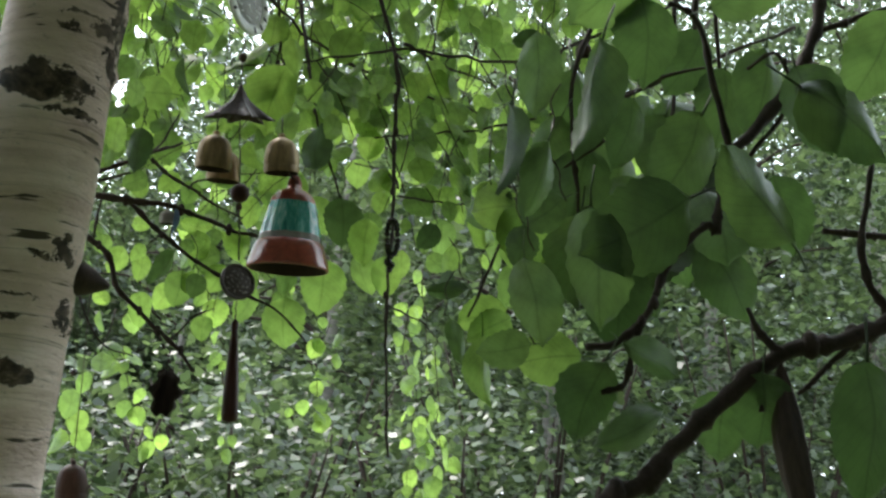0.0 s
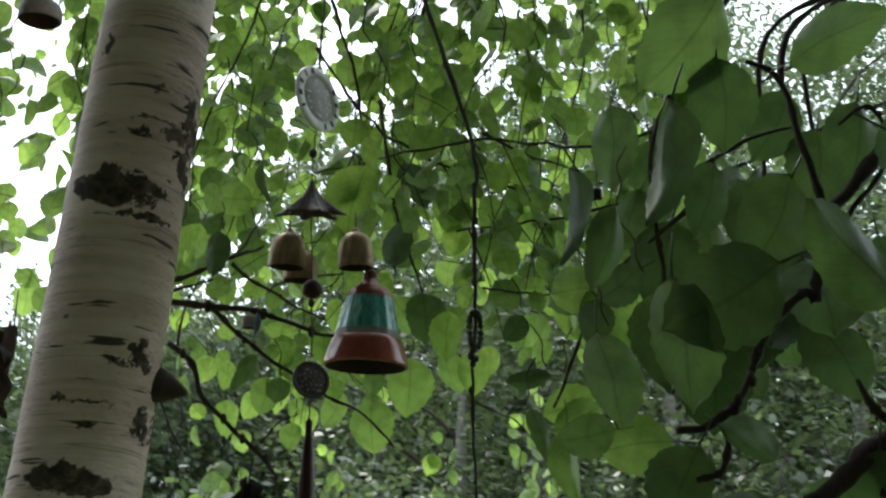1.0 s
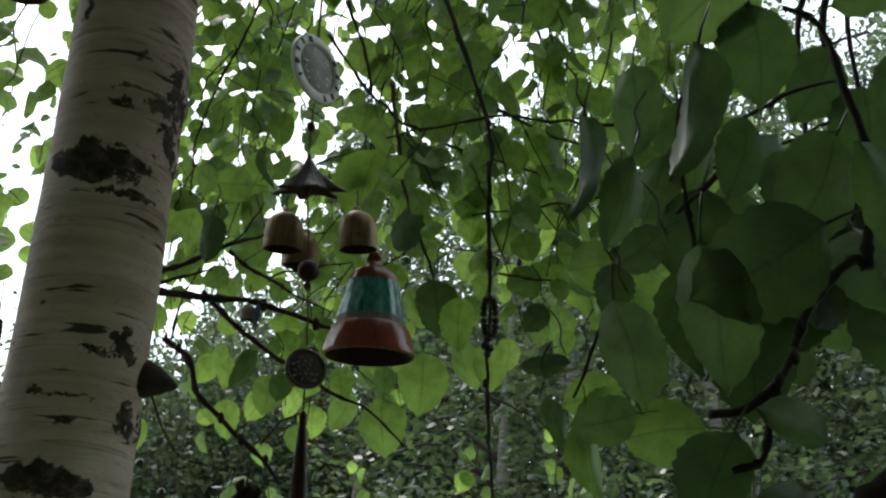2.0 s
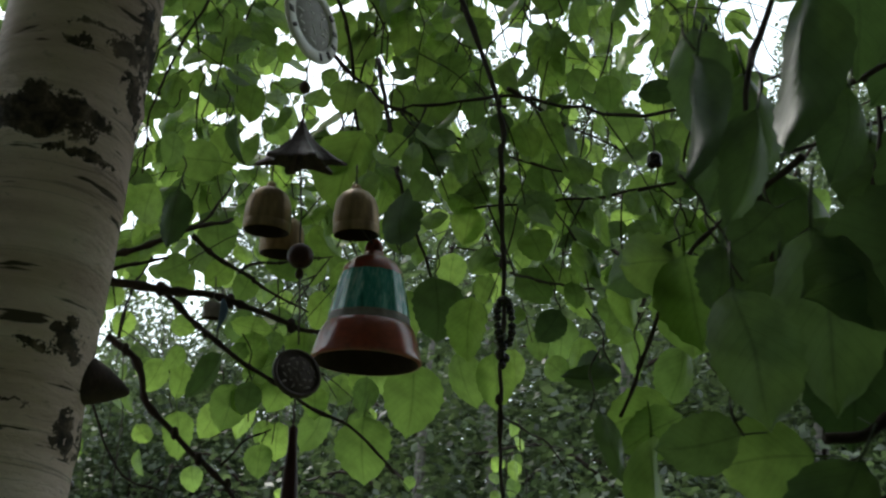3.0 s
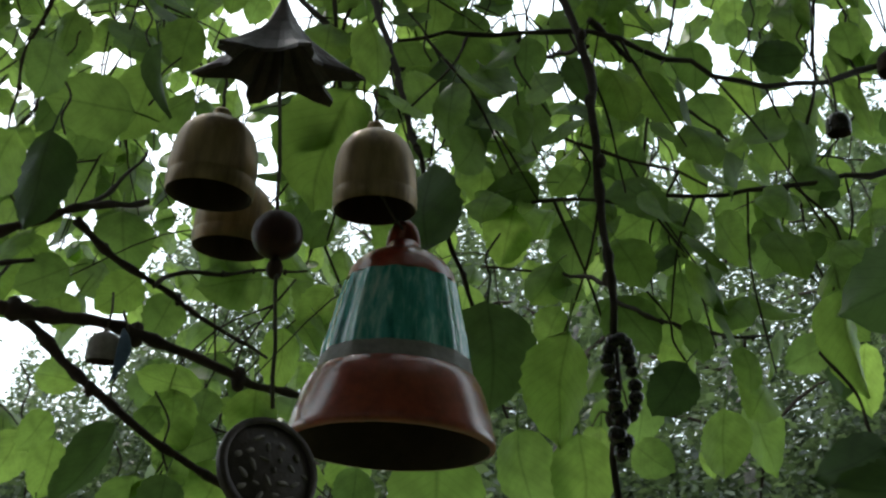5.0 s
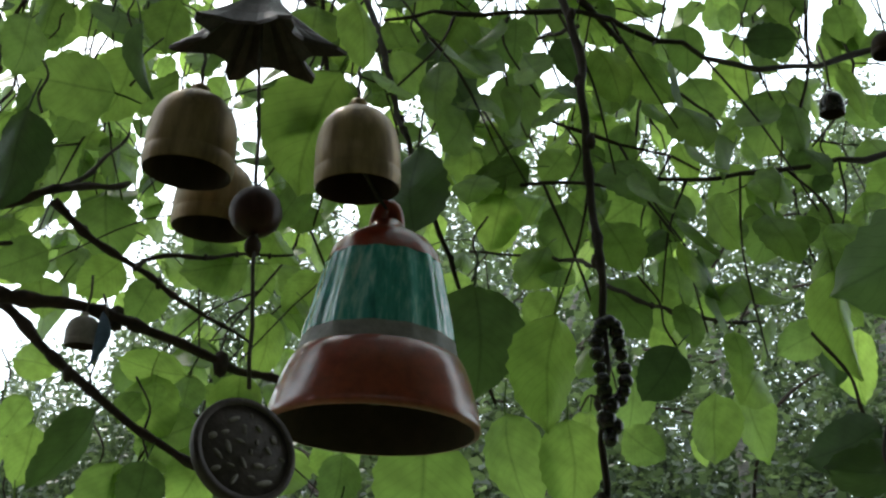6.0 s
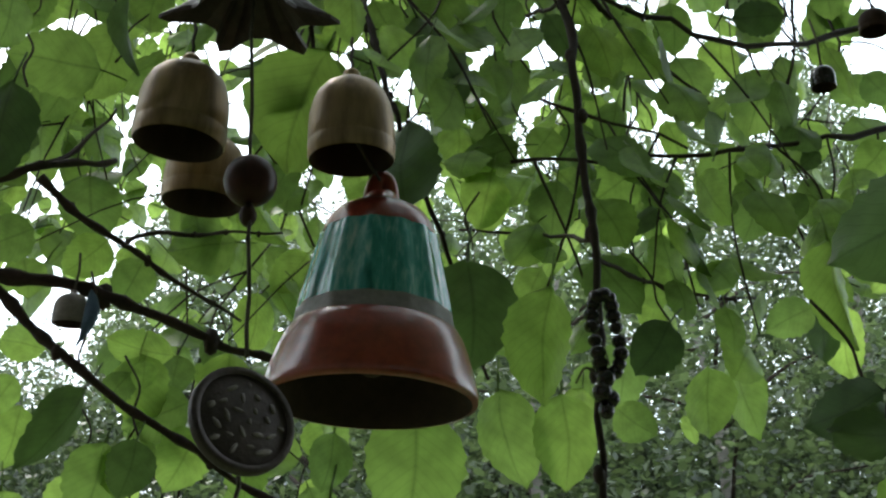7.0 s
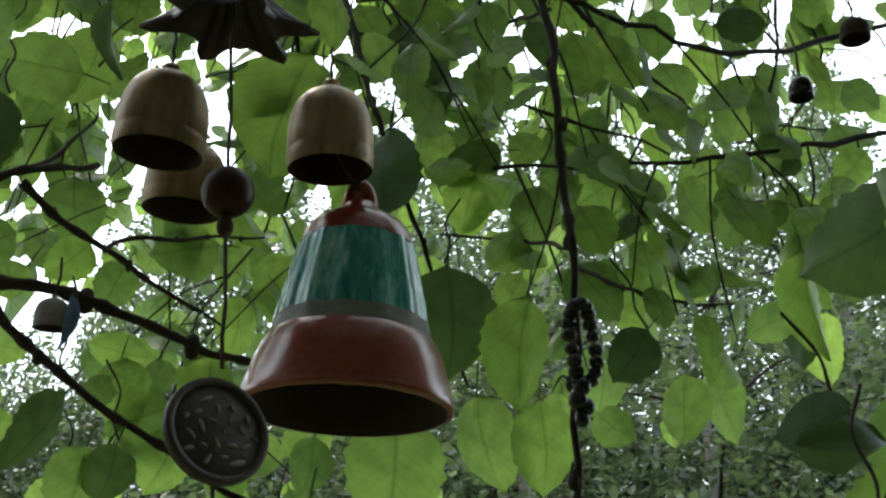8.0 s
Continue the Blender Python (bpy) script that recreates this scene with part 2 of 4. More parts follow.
def tube(bm, points, r0, r1, sides=7, knobs=0.0, rng=random):
    """A tapered tube along points; knobs: how uneven its girth is, as twigs are at their buds."""
    rings, n = [], len(points)
    for i, q in enumerate(points):
        d = (points[min(i + 1, n - 1)] - points[max(i - 1, 0)]).normalized()
        side = d.cross(Vector((0.13, -1, 0.21))).normalized()
        up = d.cross(side)
        r = (r0 + (r1 - r0) * i / max(1, n - 1)) * (1 + (rng.uniform(0, knobs) if rng.random() < 0.4 else 0))
        rings.append([bm.verts.new(q + (side * math.cos(2 * math.pi * k / sides) + up * math.sin(2 * math.pi * k / sides)) * r) for k in range(sides)])
    for a, b in zip(rings, rings[1:]):
        for k in range(sides):
            bm.faces.new((a[k], a[(k + 1) % sides], b[(k + 1) % sides], b[k]))
    bm.faces.new(rings[0][::-1])
    bm.faces.new(rings[-1])


# ---- the leaves ----
def leaf_mesh(name, mat, seed, fold, curl, teeth=True, wide=0.80):
    """A birch leaf one unit long: ovate, pointed, toothed, folded along its rib, on a thin stalk. Its tip points down, its face to -y."""
    rng = random.Random(seed)
    n = 15
    bm = bmesh.new()
    uv = bm.loops.layers.uv.new("UVMap")
    rows = []
    lean = rng.uniform(-0.06, 0.06)
    for i in range(n + 1):
        t = i / n
        w = wide * 0.5 * (math.sin(math.pi * min(1, t ** 0.80)) ** 0.62) * (1.05 - 0.16 * t)
        if t > 0.86:
            w *= 1 - 0.45 * math.sin(math.pi * (t - 0.86) / 0.14)
        z = 0.5 - t
        bend = curl * (t - 0.3) ** 2
        row = []
        for s in (-1, -0.5, 0, 0.5, 1):
            jag = (0.024 * (1 if i % 2 else -0.5) * math.sin(math.pi * t) + rng.uniform(-0.01, 0.01)) if teeth and abs(s) == 1 else 0
            x = s * (w + jag) + lean * math.sin(math.pi * t)
            y = bend + fold * abs(s) * w + 0.02 * math.sin(9 * t + 4 * s + seed)
            row.append((bm.verts.new((x, y, z - (0.018 if abs(s) == 1 and teeth else 0))), s, t))
        rows.append(row)
    for a, b in zip(rows, rows[1:]):
        for k in range(4):
            f = bm.faces.new((a[k][0], a[k + 1][0], b[k + 1][0], b[k][0]))
            for loop, (_, s, t) in zip(f.loops, (a[k], a[k + 1], b[k + 1], b[k])):
                loop[uv].uv = (s, t * 2 - abs(s) * 0.55)
    bmesh.ops.remove_doubles(bm, verts=bm.verts, dist=1e-5)
    tube(bm, [Vector((lean * 0.2, 0.01, 0.47)), Vector((0.02, 0.02, 0.62)), Vector((0.05, 0.06, 0.80))], 0.014, 0.011, 5)
    me = bpy.data.meshes.new(name)
    bm.to_mesh(me)
    bm.free()
    me.materials.append(mat)
    me.shade_smooth()
    return me


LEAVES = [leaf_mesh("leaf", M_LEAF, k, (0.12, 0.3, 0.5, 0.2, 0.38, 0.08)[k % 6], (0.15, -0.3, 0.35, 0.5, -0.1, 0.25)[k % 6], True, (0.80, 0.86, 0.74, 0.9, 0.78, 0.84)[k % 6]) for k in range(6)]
SHADE_LEAVES = [leaf_mesh("leaf", M_LEAF_SHADE, 20 + k, (0.15, 0.3, 0.4, 0.1)[k], (0.2, -0.25, 0.4, 0.1)[k]) for k in range(4)]


def put_leaf(parent, meshes, at, size, lean, turn, tilt, rng, wide=1.0):
    """One leaf with its middle at a place: size in metres, lean of the tip to -x, turn about the upright, tilt to or from the viewer."""
    ob = new("leaf", rng.choice(meshes))
    ob.parent = parent
    ob.matrix_basis = Matrix.Translation(Vector(at) - parent.location) @ pose(0, 0, 0, 0, 0, turn) @ pose(0, 0, 0, tilt, 0, 0) @ pose(0, 0, 0, 0, lean, 0) @ Matrix.Diagonal((size * wide, size, size, 1))
    return ob


def branch(name, limbs, leaves, label, seed, meshes=LEAVES, group="leafy birch branches", tilt=10):
    """A leafy branch: smooth tapered limbs, each a part, and single leaves."""
    rng = random.Random(seed)
    base = limbs[0][0][0] if limbs else leaves[0][:3]
    b = thing(name, base, label, "branch", group)
    for points, r0, r1 in limbs:
        bm = bmesh.new()
        path = smooth_path([Vector(q) - Vector(base) for q in points], 7)
        path = [q + Vector([noise.noise(q * 45 + Vector((seed, k * 7, 0))) * 0.0022 for k in range(3)]) for q in path]
        tube(bm, path, r0, r1, 7, 0.55, rng)
        for q in path[4:-2:5]:
            if rng.random() < 0.45:
                ball(bm, q + Vector((rng.uniform(-1, 1), rng.uniform(-1, 1), 0)) * r0 * 0.8, r0 * 1.1, 1.6, 6, 4)
        part("limb", bm, M_TWIG, b)
    for x, y, z, size, lean, turn, wide in leaves:
        if not limbs:
            # each leaf hangs on a thin shoot of its own
            bm = bmesh.new()
            foot = Vector((x, y, z)) - Vector(base) + Vector((math.sin(radians(lean)) * size * 0.006, 0.004, math.cos(radians(lean)) * size * 0.006))
            side = rng.choice((-1, 1))
            tube(bm, smooth_path([foot, foot + Vector((side * 0.004, 0.003, 0.012)), foot + Vector((side * 0.003, 0.008, 0.028)), foot + Vector((side * 0.012, 0.012, 0.045))], 5), 0.0006, 0.0006, 5, 0.4, rng)
            part("limb", bm, M_TWIG, b)
        put_leaf(b, meshes, (x, y, z), size / 100, lean, turn, tilt + rng.uniform(-14, 14), rng, wide)
    return b


def hanging_twig(top, length, seed, leaf=0.036, gap=0.030, bare=0.0):
    """A thin twig that hangs from above, with leaves to both sides all along it."""
    rng = random.Random(seed)
    b = thing("hanging_twig", top, "thin drooping birch twig with small green toothed leaves", "twig", "drooping birch twigs")
    path, q = [Vector((0, 0, 0))], Vector((0, 0, 0))
    drift = Vector((rng.uniform(-0.3, 0.3), rng.uniform(-0.15, 0.15), 0)) * (0.4 if bare else 1.0)
    n = max(4, int(length / 0.035))
    for k in range(n):
        q = q + (Vector((noise.noise(Vector((seed, k * 0.33, 0))) * 1.1 + noise.noise(Vector((k * 0.85, seed, 9))) * 0.8, noise.noise(Vector((k * 0.33, seed, 5))) * 0.4, -1)) + drift).normalized() * length / n
        path.append(q.copy())
    bm = bmesh.new()
    tube(bm, path, 0.0008 if bare else 0.0013, 0.0005, 5, 0.5, rng)
    for k in range(2 + int(bare * n), n - 1, 4):
        out = Vector((rng.choice((-1, 1)) * rng.uniform(0.5, 1), rng.uniform(-0.5, 0.5), rng.uniform(-0.8, 0.1))).normalized() * rng.uniform(0.04, 0.12)
        p = path[k]
        shoot = smooth_path([p, p + out * 0.5 + Vector((0, 0, 0.006)), p + out + Vector((0, 0, -0.012))], 3)
        tube(bm, shoot, 0.0008, 0.0004, 4, 0.4, rng)
        for q in (shoot[-1], shoot[3]):
            if rng.random() < 0.6:
                s = leaf * rng.uniform(0.5, 0.95)
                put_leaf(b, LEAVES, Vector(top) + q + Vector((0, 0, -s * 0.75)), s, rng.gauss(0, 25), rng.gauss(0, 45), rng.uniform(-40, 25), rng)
    part("limb", bm, M_TWIG, b)
    d, side = rng.uniform(0, gap) + bare * length, 1
    while d < length:
        p = path[min(n, int(d / length * n))]
        side = -side
        size = leaf * rng.uniform(0.62, 1.18)
        a = rng.uniform(0, math.pi)
        reach = size * rng.uniform(0.45, 0.9)
        at = Vector(top) + p + Vector((side * math.cos(a) * reach, math.sin(a) * reach * rng.choice((-1, 1)), -size * rng.uniform(0.3, 0.75)))
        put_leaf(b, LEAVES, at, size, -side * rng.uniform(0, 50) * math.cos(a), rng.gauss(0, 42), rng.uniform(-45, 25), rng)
        d += gap * rng.uniform(0.55, 1.5)
    return b


# ---- ground and the far wood ----
bm = bmesh.new()
size = 3000
bmesh.ops.create_grid(bm, x_segments=60, y_segments=60, size=30)
for v in bm.verts:
    far = max(abs(v.co.x), abs(v.co.y))
    if far > 29.5:
        v.co.x, v.co.y = v.co.x / 30 * size, v.co.y / 30 * size
    else:
        v.co.z = noise.noise(v.co * 0.35) * 0.08
ground = tagged(part("ground", bm, M_GRASS), "uneven grassy ground under the trees", "ground", kind="structure")


def strands(rng, count, centre, radius, height, size, per, droop):
    """Leaves strung on drooping strands through a crown, as vertices and faces."""
    verts, faces = [], []
    for _ in range(count):
        a, u = rng.uniform(0, 2 * math.pi), rng.random() ** 0.5
        h = rng.uniform(0, 1)
        wide = radius * (0.35 + 0.75 * math.sin(math.pi * (0.12 + 0.8 * h)))
        x, y, z = centre[0] + math.cos(a) * u * wide, centre[1] + math.sin(a) * u * wide, centre[2] + h * height
        dx, dy = rng.uniform(-0.25, 0.25), rng.uniform(-0.25, 0.25)
        for k in range(per):
            s = size * rng.uniform(0.6, 1.35)
            px = x + dx * k * droop + rng.gauss(0, size * 0.9)
            py = y + dy * k * droop + rng.gauss(0, size * 0.9)
            pz = z - k * droop * rng.uniform(0.8, 1.2)
            n1 = Vector((rng.gauss(0, 1), rng.gauss(0, 1), rng.gauss(0, 0.6))).normalized()
            n2 = n1.cross(Vector((rng.gauss(0, 0.5), rng.gauss(0, 0.5), 1))).normalized()
            c, i = Vector((px, py, pz)), len(verts)
            verts += [c - n1 * s * 0.5, c - n2 * s * 0.36 + n1 * s * 0.1, c + n1 * s * 0.6, c + n2 * s * 0.36 + n1 * s * 0.1]
            faces.append((i, i + 1, i + 2, i + 3))
    return verts, faces


def far_tree(x, y, height, radius, seed, count, size=0.075, clear=0.12, lean=0.0):
    rng = random.Random(seed)
    t = thing("birch_tree", (x, y, 0), "tall birch with a drooping airy green crown", "tree", "birches of the wood behind")
    bm = bmesh.new()
    path = smooth_path([Vector((0, 0, 0)), Vector((rng.uniform(-0.1, 0.1), 0, height * 0.35)), Vector((rng.uniform(-0.2, 0.2) + lean, 0, height * 0.7)), Vector((rng.uniform(-0.3, 0.3) + lean, 0, height))], 8)
    tube(bm, path, 0.02 * height ** 0.9, 0.01, 10, 0.1, rng)
    part("trunk", bm, M_FAR_BARK, t)
    for k in range(12):
        bm = bmesh.new()
        q = path[int(len(path) * (0.25 + 0.7 * k / 12))]
        a = rng.uniform(0, 2 * math.pi)
        reach = radius * rng.uniform(0.5, 0.95)
        tip = q + Vector((math.cos(a) * reach, math.sin(a) * reach, rng.uniform(0.1, 0.6)))
        tube(bm, smooth_path([q, (q + tip) / 2 + Vector((0, 0, 0.25)), tip], 4), 0.022, 0.006, 5, 0.2, rng)
        part("limb", bm, M_TWIG, t)
    v, f = strands(rng, count, (0, 0, height * clear), radius, height * (1 - clear), size, 15, 0.075)
    me = bpy.data.meshes.new("crown")
    me.from_pydata(v, [], f)
    me.materials.append(M_LEAF_FAR)
    crown = tagged(new("crown", me), kind="stuff")
    crown.parent = t
    return t


def bush(x, y, height, radius, seed, count, size=0.06):
    rng = random.Random(seed)
    t = thing("bush", (x, y, 0), "dense leafy green bush at the edge of the wood", "bush", "bushes at the edge of the wood")
    for k in range(9):
        bm = bmesh.new()
        a = rng.uniform(0, 2 * math.pi)
        tube(bm, smooth_path([Vector((0, 0, 0)), Vector((math.cos(a) * radius * 0.3, math.sin(a) * radius * 0.3, height * 0.5)), Vector((math.cos(a) * radius * 0.7, math.sin(a) * radius * 0.7, height * 0.9))], 5), 0.02, 0.005, 6, 0.2, rng)
        part("stem", bm, M_TWIG, t)
    v, f = strands(rng, count, (0, 0, height * 0.12), radius, height * 0.9, size, 7, 0.05)
    me = bpy.data.meshes.new("foliage")
    me.from_pydata(v, [], f)
    me.materials.append(M_LEAF_FAR)
    tagged(new("foliage", me), kind="stuff").parent = t
    return t


for k, (x, y, h, r, n) in enumerate([
        (0.6, 7.5, 5.4, 1.5, 560), (2.2, 6.8, 5.9, 1.7, 640), (3.9, 7.6, 6.4, 1.8, 640), (1.4, 9.5, 6.9, 1.9, 640), (5.4, 6.4, 5.8, 1.7, 560),
        (-0.8, 10.5, 5.0, 1.5, 420), (3.2, 11.0, 7.8, 2.1, 700), (6.8, 9.5, 9.5, 2.1, 600), (-2.6, 11.5, 4.4, 1.6, 420), (-4.6, 10.0, 4.2, 1.6, 360),
        # these five stand out of view, added to cut light from back and sides
        (-3.0, -3.8, 6.5, 2.2, 1100), (0.3, -4.6, 7.5, 2.4, 1300), (3.4, -3.6, 7.0, 2.2, 1100), (6.5, 1.5, 7.5, 2.2, 420), (-6.5, 1.0, 6.0, 2.0, 300)]):
    far_tree(x, y, h, r, 100 + k, n)
for k, (x, y, h, r, n) in enumerate([(-1.6, 6.0, 2.6, 1.1, 700), (0.1, 5.6, 2.8, 1.1, 700), (1.6, 5.2, 3.0, 1.1, 700), (3.2, 5.4, 3.2, 1.2, 700), (-3.2, 6.5, 2.5, 1.2, 600), (4.8, 4.9, 3.2, 1.2, 600), (-0.9, 3.6, 2.35, 0.7, 520), (-0.1, 3.9, 2.3, 0.7, 520), (-1.8, 4.2, 2.4, 0.8, 520), (0.9, 4.1, 2.3, 0.7, 520)]):
    bush(x, y, h, r, 200 + k, n)

# the dense wood farther off: a low thick belt, and tall birches whose drooping strands let the sky glint through
def leaf_cards(gen, c, size):
    """Small pointed leaves at given places, each turned its own way, as vertices and faces."""
    n = len(c)
    n1 = gen.normal(size=(n, 3)) * (1, 1, 0.9)
    n1 /= np.linalg.norm(n1, axis=1, keepdims=True)
    n2 = np.cross(n1, gen.normal(size=(n, 3)) * (0.6, 0.6, 0.4) + (0, 0, 1))
    n2 /= np.linalg.norm(n2, axis=1, keepdims=True)
    z = size[:, None]
    quads = np.stack([c - n1 * z * 0.5, c - n2 * z * 0.4 + n1 * z * 0.1, c + n1 * z * 0.6, c + n2 * z * 0.4 + n1 * z * 0.1], axis=1)
    return quads.reshape(-1, 3), np.arange(4 * n).reshape(n, 4)


def leaf_mass(name, verts, faces, label, category):
    me = bpy.data.meshes.new(name)
    me.from_pydata(verts.tolist(), [], faces.tolist())
    me.materials.append(M_LEAF_FAR)
    return tagged(new(name, me), label, category, kind="stuff")


gen = np.random.default_rng(11)
n = 150000
a, d, up = np.radians(gen.uniform(-50, 50, n)), gen.uniform(12, 19, n), gen.random(n) ** 1.15
rise = 0.38 + 0.09 / (1 + np.exp(-(np.degrees(a) + 6) / 2.0)) + 0.05 * np.sin(a * 23) + 0.04 * np.sin(a * 51 + 2)
belt = np.stack([np.sin(a) * d, np.cos(a) * d, d * rise * up], axis=1)
leaf_mass("far_wood", *leaf_cards(gen, belt, gen.uniform(0.09, 0.2, n)), "dense green foliage of the wood in the distance", "wood")

per, n = 22, 13200
a = np.radians(np.where(gen.random(n) < 0.9, gen.uniform(-22, 38, n), gen.uniform(-50, 50, n)))
deg = np.degrees(a)
d = gen.uniform(11, 18, n)
# how high the crowns reach, as seen against the sky: an open gap beside the trunk, tall crowns beyond the bell
crown = 0.48 + 0.245 / (1 + np.exp(-(deg + 9.0) / 1.1)) + 0.14 / (1 + np.exp(-(deg - 6) / 2.5)) - 0.03 / (1 + np.exp(-(deg - 16) / 2.0)) + 0.05 * np.sin(deg * 0.9) + 0.03 * np.sin(deg * 2.3 + 1)
top = d * (0.24 + (crown - 0.24) * gen.random(n) ** 1.1)
step = np.arange(per)[None, :] * 0.085 * gen.uniform(0.7, 1.3, n)[:, None]
sway = gen.normal(size=(n, 2)) * 0.10
x = (np.sin(a) * d)[:, None] + sway[:, :1] * step + gen.normal(size=(n, per)) * 0.07
y = (np.cos(a) * d)[:, None] + sway[:, 1:] * step + gen.normal(size=(n, per)) * 0.07
z = top[:, None] - step + gen.normal(size=(n, per)) * 0.02
strand = np.stack([x, y, np.maximum(z, 0.3)], axis=2).reshape(-1, 3)
leaf_mass("tall_birches", *leaf_cards(gen, strand, gen.uniform(0.045, 0.105, len(strand))), "tall far birches with drooping strands of small leaves", "wood")
wood_rng = random.Random(11)

# a thick leaf screen, unseen, added at the back to block light
verts, faces = [], []
for k in range(30000):
    a = radians(wood_rng.uniform(75, 285))
    d = wood_rng.uniform(3.2, 5.0)
    x, y, z = math.sin(a) * d, math.cos(a) * d - 0.6, 7.5 * wood_rng.random()
    s = wood_rng.uniform(0.12, 0.26)
    n1 = Vector((wood_rng.gauss(0, 1), wood_rng.gauss(0, 1), wood_rng.gauss(0, 0.8))).normalized()
    n2 = n1.cross(Vector((wood_rng.gauss(0, 0.6), wood_rng.gauss(0, 0.6), 1))).normalized()
    c, i = Vector((x, y, z)), len(verts)
    verts += [c - n1 * s * 0.5, c - n2 * s * 0.4 + n1 * s * 0.1, c + n1 * s * 0.6, c + n2 * s * 0.4 + n1 * s * 0.1]
    faces.append((i, i + 1, i + 2, i + 3))
me = bpy.data.meshes.new("hedge")
me.from_pydata(verts, [], faces)
me.materials.append(M_LEAF_FAR)
tagged(new("hedge", me), "unseen leaf screen added behind the view to hold back light", "hedge", kind="stuff")

# ---- the birch that carries the chimes ----
LOW, HIGH = Vector((-0.280, 0.156, 1.75)), Vector((-0.208, -0.009, 2.15))
R_LOW, R_HIGH = 0.0630, 0.0514
# scars of the bark: x, z, half width, half height, strength
SPOTS = [
    (-0.229, 2.056, 0.0212, 0.0109, 1),
    (-0.201, 2.056, 0.0116, 0.0097, 0.9),
    (-0.195, 2.034, 0.0104, 0.0026, 0.8),
    (-0.162, 2.125, 0.0041, 0.0159, 1),
    (-0.167, 2.083, 0.0034, 0.0115, 1),
    (-0.172, 2.107, 0.004, 0.0046, 0.7),
    (-0.191, 2.118, 0.0129, 0.0013, 0.7),
    (-0.199, 2.104, 0.0065, 0.0019, 0.8),
    (-0.229, 2.177, 0.0033, 0.0046, 0.9),
    (-0.182, 2.145, 0.0029, 0.0029, 0.6),
    (-0.263, 1.947, 0.0035, 0.0016, 1),
    (-0.22, 1.913, 0.009, 0.0023, 0.9),
    (-0.199, 1.922, 0.0053, 0.0079, 1),
    (-0.271, 1.883, 0.0057, 0.0022, 1),
    (-0.242, 1.879, 0.0134, 0.001, 0.8),
    (-0.24, 1.858, 0.0064, 0.0022, 0.9),
    (-0.202, 1.865, 0.0033, 0.0107, 1),
    (-0.266, 1.812, 0.0191, 0.0089, 1),
    (-0.241, 1.806, 0.0128, 0.0064, 0.9),
]
SCARS = []
for x, z, sx, sz, power in SPOTS:
    k = (z - LOW.z) / (HIGH.z - LOW.z)
    c, r = LOW + (HIGH - LOW) * k, R_LOW + (R_HIGH - R_LOW) * k
    y = c.y - max(0.0, r * r - (x - c.x) ** 2) ** 0.5
    SCARS.append(((x, y, z), (sx, 0.04, sz), power))
M_BARK = bark_material("white_birch_bark", SCARS)


birch = thing("birch_tree", (0, 0, 0), "leaning white birch trunk with dark scars and lenticels", "tree")
bm = bmesh.new()
rings = []
for i in range(250):
    z = -0.05 + i * (3.4 / 249)
    k = (z - LOW.z) / (HIGH.z - LOW.z)
    c = LOW + (HIGH - LOW) * (k if k > 0 else k * 0.6)
    c = Vector((c.x, c.y, z))
    r = R_LOW + (R_HIGH - R_LOW) * k if k > 0 else R_LOW * (1 - 0.12 * k)
    r = max(r, 0.02)
    ring = []
    for j in range(56):
        a = 2 * math.pi * j / 56
        p = c + Vector((math.cos(a), math.sin(a), 0)) * r
        bump = noise.noise(p * 9) * 0.0022 + noise.noise(Vector((p.x * 20, p.y * 20, p.z * 55))) * 0.0009
        for (sx, sy, sz), (ex, ey, ez), power in SCARS:
            d = ((p.x - sx) / ex) ** 2 + ((p.z - sz) / ez) ** 2 + ((p.y - sy) / ey) ** 2
            if d < 2.5:
                bump += power * 0.0065 * math.exp(-d * 1.2) * (0.55 + 0.9 * noise.noise(p * 70))
        ring.append(bm.verts.new(p + Vector((math.cos(a), math.sin(a), 0)) * bump))
    rings.append(ring)
for a, b in zip(rings, rings[1:]):
    for j in range(56):
        bm.faces.new((a[j], a[(j + 1) % 56], b[(j + 1) % 56], b[j]))
part("trunk", bm, M_BARK, birch)

# ---- leafy branches round the chimes ----
branch("birch_branch", [
    ([(0.009, 0.26, 2.31), (0.017, 0.22, 2.231), (0.023, 0.2, 2.181), (0.027, 0.19, 2.151), (0.029, 0.18, 2.128)], 0.0024, 0.0016),
    ([(0.029, 0.18, 2.128), (0.043, 0.18, 2.084), (0.055, 0.18, 2.05), (0.066, 0.18, 2.015), (0.08, 0.19, 1.974)], 0.0016, 0.0009)], [
    (0.084, 0.105, 1.958, 5.1, 0, 11, 0.83), (-0.017, 0.250, 2.168, 9.2, 10, 24, 0.86), (0.046, 0.230, 1.938, 6.6, 5, -9, 1.00), (0.006, 0.260, 1.950, 3.3, 10, -4, 1.00),
    (0.035, 0.210, 2.190, 4.5, 20, 25, 0.78), (0.090, 0.200, 1.946, 5.2, 5, -46, 0.78), (0.004, 0.180, 2.196, 4.3, -20, 22, 0.84)], "drooping birch twig with large green leaves beside the ceramic bell", 1)
